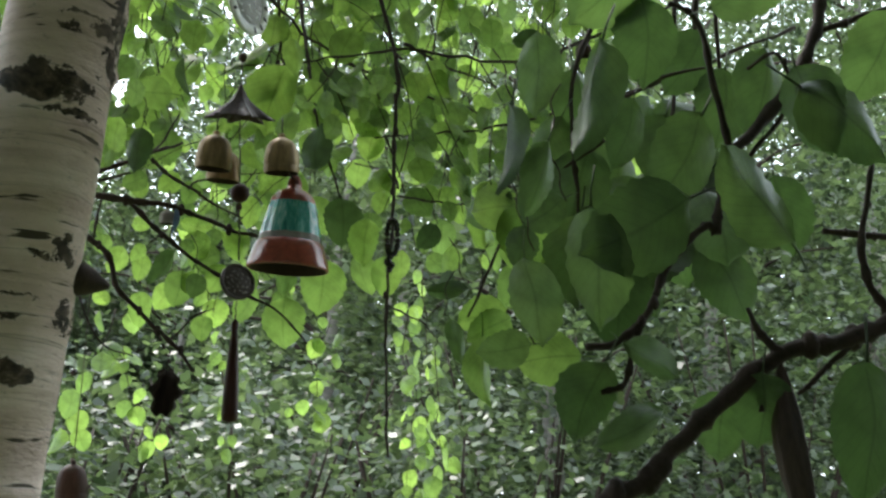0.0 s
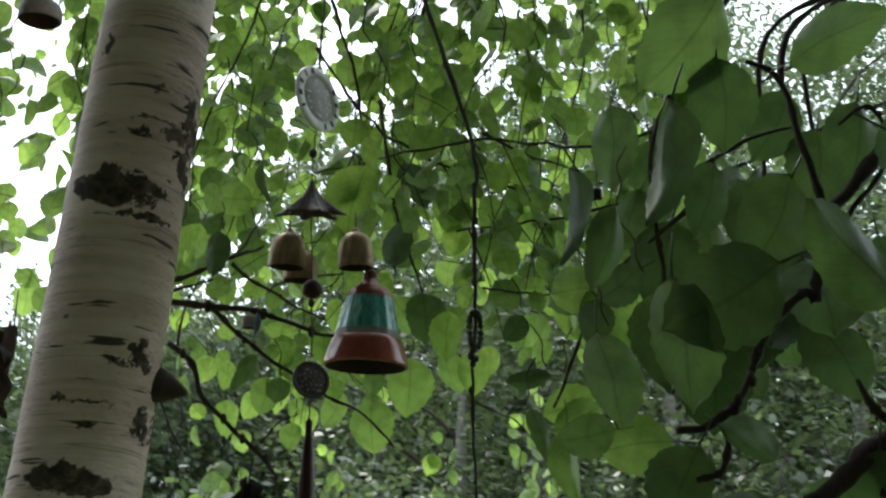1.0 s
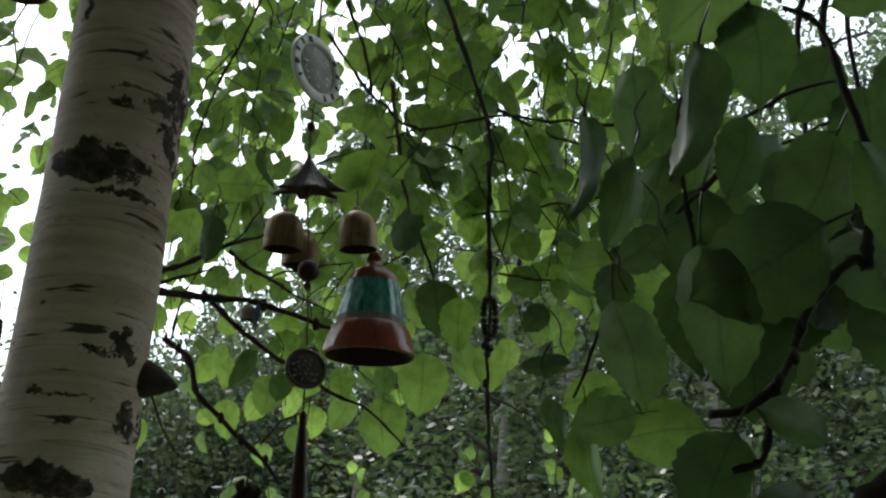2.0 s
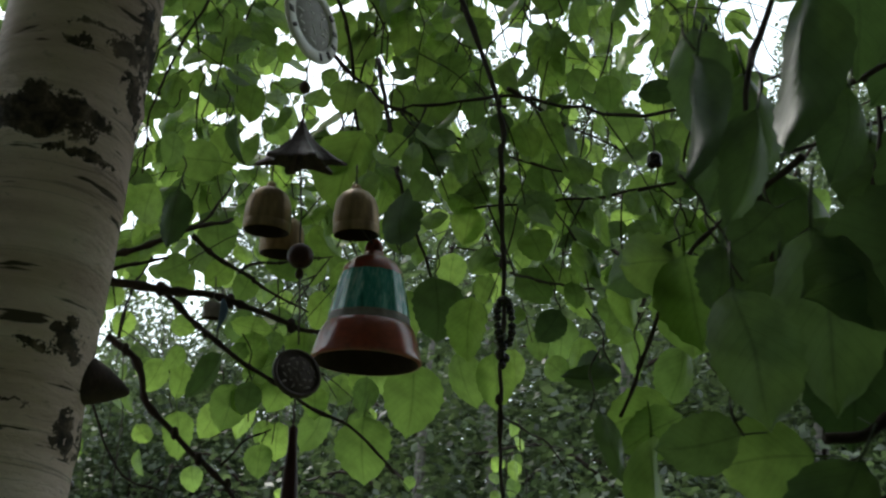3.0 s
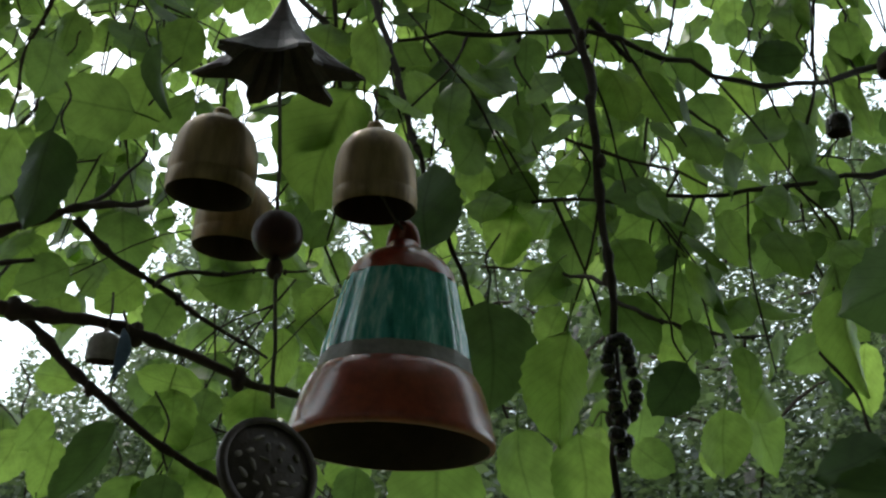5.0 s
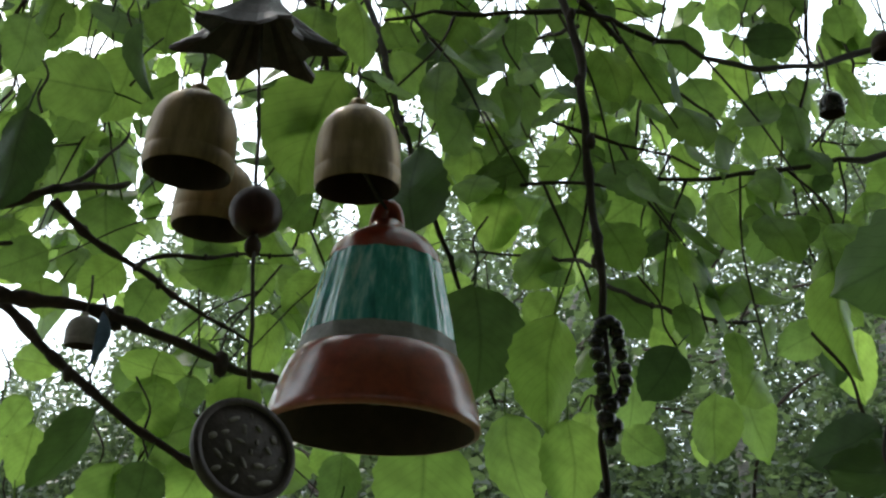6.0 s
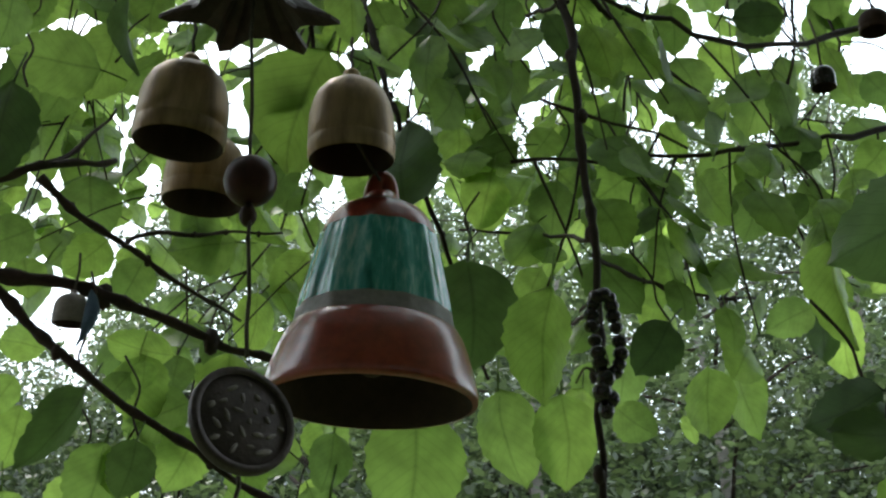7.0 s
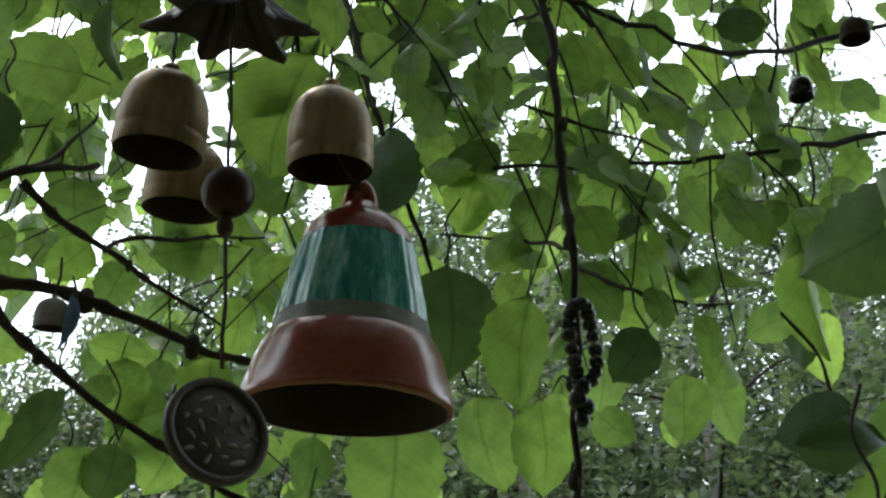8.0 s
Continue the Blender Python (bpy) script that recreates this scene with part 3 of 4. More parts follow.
branch("birch_branch", [
    ([(0.044, 0.15, 2.441), (0.074, 0.145, 2.336), (0.114, 0.13, 2.18), (0.114, 0.12, 2.115), (0.113, 0.115, 2.054), (0.112, 0.11, 2.011), (0.112, 0.115, 1.966), (0.109, 0.12, 1.907), (0.111, 0.135, 1.865), (0.113, 0.14, 1.795), (0.116, 0.14, 1.743)], 0.0026, 0.0012)], [
    (0.109, 0.220, 2.185, 5.3, 10, 10, 0.86), (0.105, 0.260, 2.159, 4.0, 80, -14, 1.00), (0.107, 0.280, 2.129, 3.8, 10, -14, 1.00), (0.140, 0.240, 2.106, 4.1, 0, 5, 0.88),
    (0.186, 0.260, 2.141, 4.4, 60, -25, 1.00), (0.190, 0.260, 2.189, 3.7, 15, 1, 0.88), (0.114, 0.180, 1.940, 4.8, -8, 4, 0.90), (0.185, 0.260, 1.980, 2.9, -50, -22, 1.00),
    (0.189, 0.220, 2.050, 2.9, -20, -12, 0.97), (0.235, 0.240, 2.069, 3.1, 80, -27, 1.00)], "long dark drooping birch stem with beads and rounded green leaves", 2)
branch("birch_branch", [
    ([(0.125, 0.14, 2.203), (0.172, 0.18, 2.203), (0.202, 0.21, 2.206), (0.233, 0.23, 2.209), (0.274, 0.26, 2.209)], 0.0018, 0.0008),
    ([(0.123, 0.14, 2.022), (0.154, 0.17, 2.029), (0.191, 0.2, 2.036), (0.228, 0.22, 2.044), (0.263, 0.24, 2.055)], 0.0013, 0.0007),
    ([(0.084, 0.26, 2.098), (0.111, 0.23, 2.083), (0.122, 0.18, 2.054), (0.121, 0.14, 2.031)], 0.0008, 0.0012),
    ([(0.072, 0.26, 2.257), (0.099, 0.24, 2.249), (0.119, 0.2, 2.224), (0.122, 0.14, 2.183)], 0.0008, 0.0014),
    ([(0.185, 0.21, 2.186), (0.22, 0.26, 2.201), (0.232, 0.28, 2.185)], 0.0008, 0.0005),
    ([(0.109, 0.14, 1.901), (0.141, 0.18, 1.898), (0.173, 0.22, 1.889), (0.198, 0.26, 1.866)], 0.001, 0.0005)], [
    (0.101, 0.200, 2.218, 3.3, 10, -25, 0.98), (0.199, 0.260, 2.239, 3.7, 0, 7, 0.81), (0.257, 0.280, 2.298, 4.2, -5, -7, 0.91), (0.244, 0.220, 2.176, 3.3, 85, -73, 0.61),
    (0.235, 0.310, 2.171, 1.7, 0, -24, 1.00), (0.245, 0.280, 2.195, 3.4, -20, 3, 0.82), (0.088, 0.260, 2.275, 3.1, 30, -28, 0.95), (0.178, 0.310, 2.020, 3.2, 0, 4, 0.88),
    (0.265, 0.360, 2.011, 2.2, -20, 9, 0.76), (0.254, 0.260, 1.998, 5.5, -12, -65, 0.70)], "thin dark side twigs with scattered small green leaves", 3)
branch("birch_branch", [
    ([(0.375, 0.28, 2.396), (0.365, 0.28, 2.347), (0.355, 0.28, 2.289), (0.336, 0.28, 2.235), (0.326, 0.28, 2.185), (0.326, 0.28, 2.139), (0.342, 0.28, 2.095)], 0.0016, 0.0006),
    ([(0.321, 0.31, 2.17), (0.341, 0.31, 2.139), (0.358, 0.31, 2.118), (0.386, 0.31, 2.106)], 0.0008, 0.0005),
    ([(0.333, 0.28, 2.225), (0.369, 0.28, 2.226), (0.399, 0.28, 2.222)], 0.0008, 0.0005)], [
    (0.288, 0.300, 2.186, 4.8, 60, -29, 1.00), (0.321, 0.280, 2.244, 6.0, 25, -14, 0.93), (0.368, 0.310, 2.224, 4.9, 10, -34, 1.00), (0.320, 0.300, 2.071, 3.6, 70, -31, 1.00),
    (0.373, 0.320, 2.065, 5.3, 0, -5, 0.82), (0.406, 0.300, 2.339, 4.8, -30, -37, 1.00), (0.377, 0.260, 2.258, 4.5, -35, 10, 0.57), (0.423, 0.360, 2.172, 5.7, 10, -3, 0.78),
    (0.338, 0.260, 2.141, 3.0, -70, -65, 0.80)], "thin hanging twig with bright backlit green leaves", 4)
branch("birch_branch", [
    ([(-0.231, 0.16, 2.019), (-0.204, 0.17, 2.013), (-0.163, 0.18, 2.01), (-0.129, 0.185, 2.011), (-0.09, 0.19, 2), (-0.052, 0.2, 1.989), (-0.026, 0.21, 1.987)], 0.0042, 0.0016),
    ([(-0.166, 0.195, 2.014), (-0.135, 0.195, 1.986), (-0.104, 0.195, 1.961), (-0.069, 0.195, 1.94), (-0.035, 0.195, 1.916), (-0.001, 0.195, 1.9), (0.032, 0.195, 1.865)], 0.0026, 0.001),
    ([(-0.142, 0.16, 2.051), (-0.117, 0.17, 2.036), (-0.092, 0.18, 2.023), (-0.066, 0.19, 2.01), (-0.045, 0.21, 2.007)], 0.002, 0.0008),
    ([(-0.103, 0.17, 2.024), (-0.096, 0.18, 2.036), (-0.072, 0.19, 2.045), (-0.05, 0.21, 2.059), (-0.026, 0.22, 2.065)], 0.0012, 0.0007),
    ([(-0.217, 0.16, 2.031), (-0.19, 0.16, 2.037), (-0.143, 0.16, 2.059), (-0.115, 0.19, 2.084)], 0.003, 0.0012),
    ([(-0.143, 0.16, 2.059), (-0.129, 0.19, 2.096), (-0.121, 0.21, 2.131)], 0.0015, 0.0007),
    ([(-0.218, 0.17, 2.022), (-0.185, 0.18, 2.035), (-0.158, 0.21, 2.057)], 0.002, 0.0008)], [
    (-0.070, 0.260, 2.073, 4.1, 70, 4, 1.00), (-0.130, 0.240, 2.054, 3.2, 40, 16, 0.99), (-0.107, 0.260, 2.049, 3.0, 20, 8, 1.00), (-0.095, 0.260, 2.010, 4.2, 85, 43, 0.73),
    (-0.133, 0.220, 2.170, 5.1, 5, 36, 0.87), (-0.163, 0.200, 2.040, 3.0, 60, 9, 0.99), (-0.038, 0.280, 2.036, 4.1, 0, 29, 0.83), (-0.115, 0.260, 2.248, 4.1, 0, 26, 0.93),
    (-0.164, 0.260, 2.170, 3.5, 30, -7, 0.91), (-0.160, 0.260, 2.008, 3.3, 80, 51, 0.70)], "dark forking birch branch with backlit leaves beside the trunk", 5)
branch("birch_branch", [
    ([(-0.212, 0.21, 1.979), (-0.186, 0.21, 1.958), (-0.171, 0.21, 1.92), (-0.139, 0.21, 1.888), (-0.108, 0.21, 1.86), (-0.086, 0.21, 1.833)], 0.0034, 0.0016),
    ([(-0.11, 0.22, 1.874), (-0.088, 0.22, 1.896), (-0.07, 0.22, 1.905)], 0.001, 0.0006),
    ([(-0.213, 0.18, 1.935), (-0.204, 0.18, 1.898), (-0.179, 0.18, 1.855), (-0.146, 0.18, 1.843)], 0.0012, 0.0006),
    ([(-0.199, 0.19, 1.97), (-0.197, 0.21, 2.022), (-0.189, 0.24, 2.067)], 0.0014, 0.0008)], [
    (-0.155, 0.260, 1.958, 3.5, 5, 39, 0.85), (-0.086, 0.260, 1.972, 3.9, 70, -12, 0.93), (-0.070, 0.260, 1.948, 3.7, 20, 12, 0.99), (-0.104, 0.240, 1.979, 2.2, 30, 16, 0.99),
    (-0.091, 0.220, 1.979, 1.6, 0, 4, 1.00), (-0.158, 0.110, 2.107, 3.4, 0, 44, 0.84), (-0.154, 0.210, 1.961, 2.4, 20, 37, 0.88), (-0.037, 0.260, 1.941, 3.0, 0, -8, 0.99),
    (-0.012, 0.310, 2.010, 3.1, 0, 21, 0.88)], "dark arching birch branch with shaded leaves below the chimes", 6)
branch("birch_branch", [
    ([(-0.138, 0.26, 2.502), (-0.163, 0.26, 2.396), (-0.194, 0.26, 2.312), (-0.214, 0.26, 2.232), (-0.213, 0.26, 2.162)], 0.0018, 0.0007),
    ([(-0.072, 0.28, 2.536), (-0.046, 0.28, 2.428), (-0.022, 0.28, 2.351), (-0.012, 0.28, 2.26), (0.008, 0.28, 2.15)], 0.0026, 0.001),
    ([(0.167, 0.41, 2.613), (0.199, 0.41, 2.485), (0.226, 0.41, 2.4), (0.231, 0.41, 2.309), (0.214, 0.41, 2.186)], 0.0018, 0.0006),
    ([(0.289, 0.36, 2.572), (0.29, 0.36, 2.438), (0.257, 0.36, 2.329), (0.233, 0.36, 2.225), (0.207, 0.36, 2.143)], 0.0016, 0.0006),
    ([(0.059, 0.18, 2.385), (0.069, 0.18, 2.434), (0.066, 0.18, 2.503)], 0.002, 0.002)], [
    (0.228, 0.000, 1.937, 6.7, 10, -11, 1.00), (0.193, -0.020, 1.962, 6.4, 75, 20, 0.82), (0.176, -0.040, 1.808, 6.4, -20, 36, 0.60), (0.193, 0.010, 1.853, 4.7, 60, -21, 0.97),
    (0.212, -0.120, 1.805, 5.9, 80, 5, 0.93), (0.229, 0.060, 1.908, 5.1, 10, 12, 0.88), (0.008, 0.260, 1.901, 5.9, 0, -10, 0.97), (0.184, 0.310, 2.196, 5.2, 0, 12, 0.92),
    (0.197, 0.310, 2.026, 5.0, 0, -7, 1.00), (0.218, -0.020, 1.936, 6.6, 0, -31, 0.99), (0.188, 0.020, 1.868, 5.2, 70, 2, 0.90), (0.198, 0.060, 1.969, 4.8, -10, 18, 0.71),
    (0.183, 0.160, 1.956, 3.7, 5, -43, 0.84)], "drooping birch twigs from above with dull green leaves", 7)
branch("birch_branch", [], [
    (-0.260, 0.260, 2.081, 3.3, 10, 36, 0.92), (-0.190, 0.310, 1.977, 3.6, 20, 19, 0.99), (-0.246, 0.260, 1.892, 3.8, 10, 4, 0.97), (-0.263, 0.360, 2.054, 3.6, 0, 34, 0.92),
    (-0.099, 0.260, 1.941, 2.9, 0, 6, 1.00), (-0.134, 0.310, 1.935, 3.7, 30, -7, 0.95), (-0.152, 0.260, 1.908, 4.4, -20, 38, 0.83), (-0.085, 0.310, 1.899, 3.2, 0, 15, 0.97),
    (-0.222, 0.310, 2.268, 3.2, 80, -2, 0.95), (-0.150, 0.180, 2.138, 4.9, 80, 28, 0.93), (-0.178, 0.140, 2.069, 4.5, 10, 39, 0.86), (-0.196, 0.120, 2.062, 3.6, 10, -8, 0.88)], "small green leaves beside the trunk", 12)
# darker leaf copies stand for leaves that hang in shade
branch("birch_branch", [], [
    (0.061, 0.150, 1.991, 5.5, 0, -12, 1.00), (0.033, 0.160, 2.081, 6.0, 180, -34, 0.86), (0.053, 0.160, 2.149, 5.9, -30, 19, 0.81), (0.157, 0.160, 1.984, 3.5, 35, -9, 0.96),
    (0.195, 0.240, 2.103, 2.6, 70, -56, 0.77), (0.123, 0.160, 2.174, 3.1, -40, 7, 0.86), (0.320, 0.240, 2.163, 2.3, 50, -4, 0.81), (0.341, 0.300, 2.062, 4.2, 10, -64, 0.78),
    (0.290, 0.220, 2.262, 4.1, 80, -2, 0.81), (-0.116, 0.180, 2.158, 4.6, -20, 60, 0.51), (-0.150, 0.110, 2.044, 4.8, 10, -19, 0.73), (-0.124, 0.200, 1.943, 4.7, 15, 51, 0.67),
    (-0.091, 0.200, 1.925, 2.9, 10, 7, 1.00)], "dull green leaves toned dark as if shaded, among the twigs", 11, SHADE_LEAVES)
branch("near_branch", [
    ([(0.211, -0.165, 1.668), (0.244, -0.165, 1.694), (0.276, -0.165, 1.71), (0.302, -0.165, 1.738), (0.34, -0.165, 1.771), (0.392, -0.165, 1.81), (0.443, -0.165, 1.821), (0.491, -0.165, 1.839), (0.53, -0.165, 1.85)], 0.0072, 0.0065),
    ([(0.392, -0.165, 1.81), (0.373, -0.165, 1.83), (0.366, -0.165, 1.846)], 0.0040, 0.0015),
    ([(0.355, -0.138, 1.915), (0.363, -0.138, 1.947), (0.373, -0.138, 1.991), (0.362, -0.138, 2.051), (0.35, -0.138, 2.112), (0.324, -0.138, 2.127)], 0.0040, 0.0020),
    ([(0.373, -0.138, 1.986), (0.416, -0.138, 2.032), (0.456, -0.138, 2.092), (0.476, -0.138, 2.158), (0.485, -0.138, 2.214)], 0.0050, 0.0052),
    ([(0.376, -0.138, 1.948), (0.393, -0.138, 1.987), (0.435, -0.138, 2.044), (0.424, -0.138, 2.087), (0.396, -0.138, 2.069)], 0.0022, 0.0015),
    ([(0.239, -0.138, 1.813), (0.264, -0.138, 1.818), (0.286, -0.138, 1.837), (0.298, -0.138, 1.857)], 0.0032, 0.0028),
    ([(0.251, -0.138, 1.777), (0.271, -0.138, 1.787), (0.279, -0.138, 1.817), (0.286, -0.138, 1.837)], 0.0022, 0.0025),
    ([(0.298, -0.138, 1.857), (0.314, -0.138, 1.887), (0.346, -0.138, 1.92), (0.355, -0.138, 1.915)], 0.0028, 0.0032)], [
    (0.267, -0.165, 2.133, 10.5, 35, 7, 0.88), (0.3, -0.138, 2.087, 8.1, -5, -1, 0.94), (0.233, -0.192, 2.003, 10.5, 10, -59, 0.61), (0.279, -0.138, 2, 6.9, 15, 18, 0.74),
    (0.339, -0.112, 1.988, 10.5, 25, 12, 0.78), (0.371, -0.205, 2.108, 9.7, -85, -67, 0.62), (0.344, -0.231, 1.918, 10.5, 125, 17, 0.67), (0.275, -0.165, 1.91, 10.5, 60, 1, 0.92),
    (0.247, -0.138, 1.879, 10.5, 10, -49, 0.74), (0.283, -0.085, 1.862, 7.9, 0, -16, 1), (0.409, -0.138, 2.053, 8.6, 10, 8, 0.77), (0.432, -0.112, 1.943, 7.6, 0, -52, 0.85)], "gnarled dark branch with large shaded leaves close by", 8, SHADE_LEAVES)
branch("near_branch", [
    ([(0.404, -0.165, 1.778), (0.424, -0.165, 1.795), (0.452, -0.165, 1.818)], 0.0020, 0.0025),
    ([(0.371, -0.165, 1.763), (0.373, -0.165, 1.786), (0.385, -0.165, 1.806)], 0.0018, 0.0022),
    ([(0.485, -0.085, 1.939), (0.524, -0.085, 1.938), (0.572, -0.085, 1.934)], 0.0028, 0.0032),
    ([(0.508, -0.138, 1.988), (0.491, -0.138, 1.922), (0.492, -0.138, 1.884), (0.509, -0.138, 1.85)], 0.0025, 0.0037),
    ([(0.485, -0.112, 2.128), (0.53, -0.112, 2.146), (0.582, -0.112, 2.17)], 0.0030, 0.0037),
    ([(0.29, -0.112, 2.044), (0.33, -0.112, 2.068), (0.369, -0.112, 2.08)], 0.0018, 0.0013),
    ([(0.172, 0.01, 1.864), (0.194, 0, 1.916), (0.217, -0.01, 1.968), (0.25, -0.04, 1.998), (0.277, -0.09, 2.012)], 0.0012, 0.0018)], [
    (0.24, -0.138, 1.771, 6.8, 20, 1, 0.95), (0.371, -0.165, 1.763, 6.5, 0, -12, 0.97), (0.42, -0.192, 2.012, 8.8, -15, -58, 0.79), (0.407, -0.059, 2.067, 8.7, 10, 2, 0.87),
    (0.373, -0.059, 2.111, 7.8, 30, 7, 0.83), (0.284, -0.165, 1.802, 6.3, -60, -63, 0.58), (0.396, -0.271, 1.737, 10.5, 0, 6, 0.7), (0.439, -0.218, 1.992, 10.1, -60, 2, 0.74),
    (0.364, -0.112, 1.758, 6.1, 10, -25, 1), (0.271, -0.165, 1.75, 7.6, 65, 29, 0.51), (0.52, -0.138, 2.092, 9.3, 20, -7, 0.84)], "thin dark twigs with large deep green leaves close by", 9, SHADE_LEAVES)
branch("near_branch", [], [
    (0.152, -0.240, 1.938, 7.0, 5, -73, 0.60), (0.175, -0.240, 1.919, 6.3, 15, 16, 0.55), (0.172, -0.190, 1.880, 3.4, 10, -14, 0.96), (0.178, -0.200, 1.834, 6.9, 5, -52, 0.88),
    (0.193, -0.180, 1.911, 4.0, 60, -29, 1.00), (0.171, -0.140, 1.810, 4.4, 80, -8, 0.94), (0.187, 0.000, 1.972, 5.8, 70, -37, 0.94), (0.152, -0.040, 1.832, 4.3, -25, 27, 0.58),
    (0.151, -0.020, 1.882, 4.6, 75, 35, 0.48), (0.148, 0.000, 1.896, 3.2, 85, -67, 0.74)], "large dark green leaves of a near twig", 10, SHADE_LEAVES)

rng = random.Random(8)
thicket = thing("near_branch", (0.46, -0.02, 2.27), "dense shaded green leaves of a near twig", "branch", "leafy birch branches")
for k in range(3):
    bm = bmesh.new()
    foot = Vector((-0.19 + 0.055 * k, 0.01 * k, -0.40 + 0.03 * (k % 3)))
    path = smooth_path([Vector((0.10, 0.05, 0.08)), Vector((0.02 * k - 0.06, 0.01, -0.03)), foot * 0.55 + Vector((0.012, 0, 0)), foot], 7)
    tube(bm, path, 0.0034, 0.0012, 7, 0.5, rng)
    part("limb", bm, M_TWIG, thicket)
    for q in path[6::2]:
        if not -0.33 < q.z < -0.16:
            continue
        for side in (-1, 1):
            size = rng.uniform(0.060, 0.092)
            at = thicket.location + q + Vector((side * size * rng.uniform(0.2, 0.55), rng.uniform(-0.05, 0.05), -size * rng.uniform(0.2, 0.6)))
            put_leaf(thicket, SHADE_LEAVES, at, size, -side * rng.uniform(0, 40), rng.gauss(0, 32), rng.uniform(-30, 15), rng)

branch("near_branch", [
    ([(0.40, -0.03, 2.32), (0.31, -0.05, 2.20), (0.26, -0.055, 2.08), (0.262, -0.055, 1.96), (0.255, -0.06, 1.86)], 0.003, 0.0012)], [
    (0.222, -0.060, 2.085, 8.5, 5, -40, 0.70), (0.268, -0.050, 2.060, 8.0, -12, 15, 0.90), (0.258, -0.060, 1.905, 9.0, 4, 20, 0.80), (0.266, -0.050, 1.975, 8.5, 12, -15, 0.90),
    (0.240, -0.045, 2.020, 6.0, 25, -30, 0.80)], "drooping dark twig with large shaded toothed leaves", 13, SHADE_LEAVES)

rng = random.Random(42)
for k in range(62):
    y = rng.uniform(0.25, 0.46) if k < 56 else rng.uniform(0.7, 1.5)
    reach = y + 0.95
    side = rng.uniform(-0.46, 0.34)
    x = side * reach + 0.03
    if side > 0.03:
        low = 1.665 + reach * rng.uniform(0.31, 0.52)
    else:
        low = 1.665 + reach * (rng.uniform(0.11, 0.34) if side > -0.10 else rng.uniform(0.27, 0.42))
    high = 1.79 + (y + 0.29) * rng.uniform(1.0, 1.35) + 0.1
    if high - low > 0.2:
        hanging_twig((x, y, high), high - low, 300 + k, rng.uniform(0.038, 0.049), rng.uniform(0.028, 0.040))

for k in range(5):
    y = rng.uniform(0.24, 0.5)
    reach = y + 0.95
    low, high = 1.665 + reach * rng.uniform(0.27, 0.40), 1.79 + (y + 0.29) * rng.uniform(0.95, 1.2) + 0.1
    hanging_twig((reach * rng.uniform(0.07, 0.33) + 0.03, y, high), high - low, 600 + k, rng.uniform(0.036, 0.046), rng.uniform(0.022, 0.030))
# low arching twigs that carry short leafy shoots over the bell
for k, ends in enumerate([((0.62, 0.34, 2.44), (0.30, 0.22, 2.24), (0.13, 0.15, 2.20), (0.01, 0.13, 2.165)), ((0.70, 0.30, 2.36), (0.40, 0.24, 2.20), (0.22, 0.20, 2.13), (0.10, 0.19, 2.11)),
                          ((-0.10, 0.42, 2.50), (0.0, 0.30, 2.30), (0.10, 0.26, 2.22), (0.24, 0.25, 2.17))]):
    base = Vector(ends[0])
    arch = thing("birch_branch", base, "thin dark arching twig with short leafy shoots", "branch", "leafy birch branches")
    path = smooth_path([Vector(q) - base for q in ends], 8)
    path = [q + Vector([noise.noise(q * 30 + Vector((k, j * 7, 0))) * 0.006 for j in range(3)]) for q in path]
    bm = bmesh.new()
    tube(bm, path, 0.0024, 0.0009, 7, 0.5, rng)
    part("limb", bm, M_TWIG, arch)
    for q in path[9::2]:
        bm = bmesh.new()
        drop = Vector((rng.uniform(-0.04, 0.05), rng.uniform(-0.02, 0.02), -rng.uniform(0.04, 0.13)))
        shoot = smooth_path([q, q + drop * 0.5 + Vector((rng.uniform(-0.012, 0.012), 0, 0.006)), q + drop], 4)
        tube(bm, shoot, 0.0009, 0.0005, 5, 0.4, rng)
        part("limb", bm, M_TWIG, arch)
        for p in shoot[2::2]:
            size = rng.uniform(0.026, 0.040)
            side = rng.choice((-1, 1))
            put_leaf(arch, LEAVES, base + p + Vector((side * size * 0.45, rng.uniform(-0.4, 0.4) * size, -size * 0.55)), size, -side * rng.uniform(0, 45), rng.gauss(0, 38), rng.uniform(-40, 20), rng)
for k in range(2):
    y = rng.uniform(0.30, 0.55)
    reach = y + 0.95
    low = 1.665 + reach * rng.uniform(0.12, 0.20)
    hanging_twig((reach * rng.uniform(-0.23, 0.0), y, low + 0.62), 0.62, 730 + k, rng.uniform(0.036, 0.046), rng.uniform(0.024, 0.032), 0.4)
for k in range(8):
    y = rng.uniform(0.9, 2.1)
    reach = y + 0.97
    high = 1.67 + reach * rng.uniform(0.16, 0.27)
    low = 1.67 + reach * rng.uniform(-0.01, 0.09)
    hanging_twig((reach * rng.uniform(-0.30, 0.16), y, high), high - low, 500 + k, rng.uniform(0.042, 0.054), rng.uniform(0.026, 0.036))

for k in range(9):
    y = rng.uniform(0.35, 0.7)
    reach = y + 0.95
    low, high = 1.665 + reach * rng.uniform(0.27, 0.38), 1.79 + (y + 0.29) * rng.uniform(0.95, 1.2) + 0.1
    hanging_twig((reach * rng.uniform(-0.22, 0.02), y, high), high - low, 760 + k, rng.uniform(0.032, 0.042), rng.uniform(0.020, 0.028))

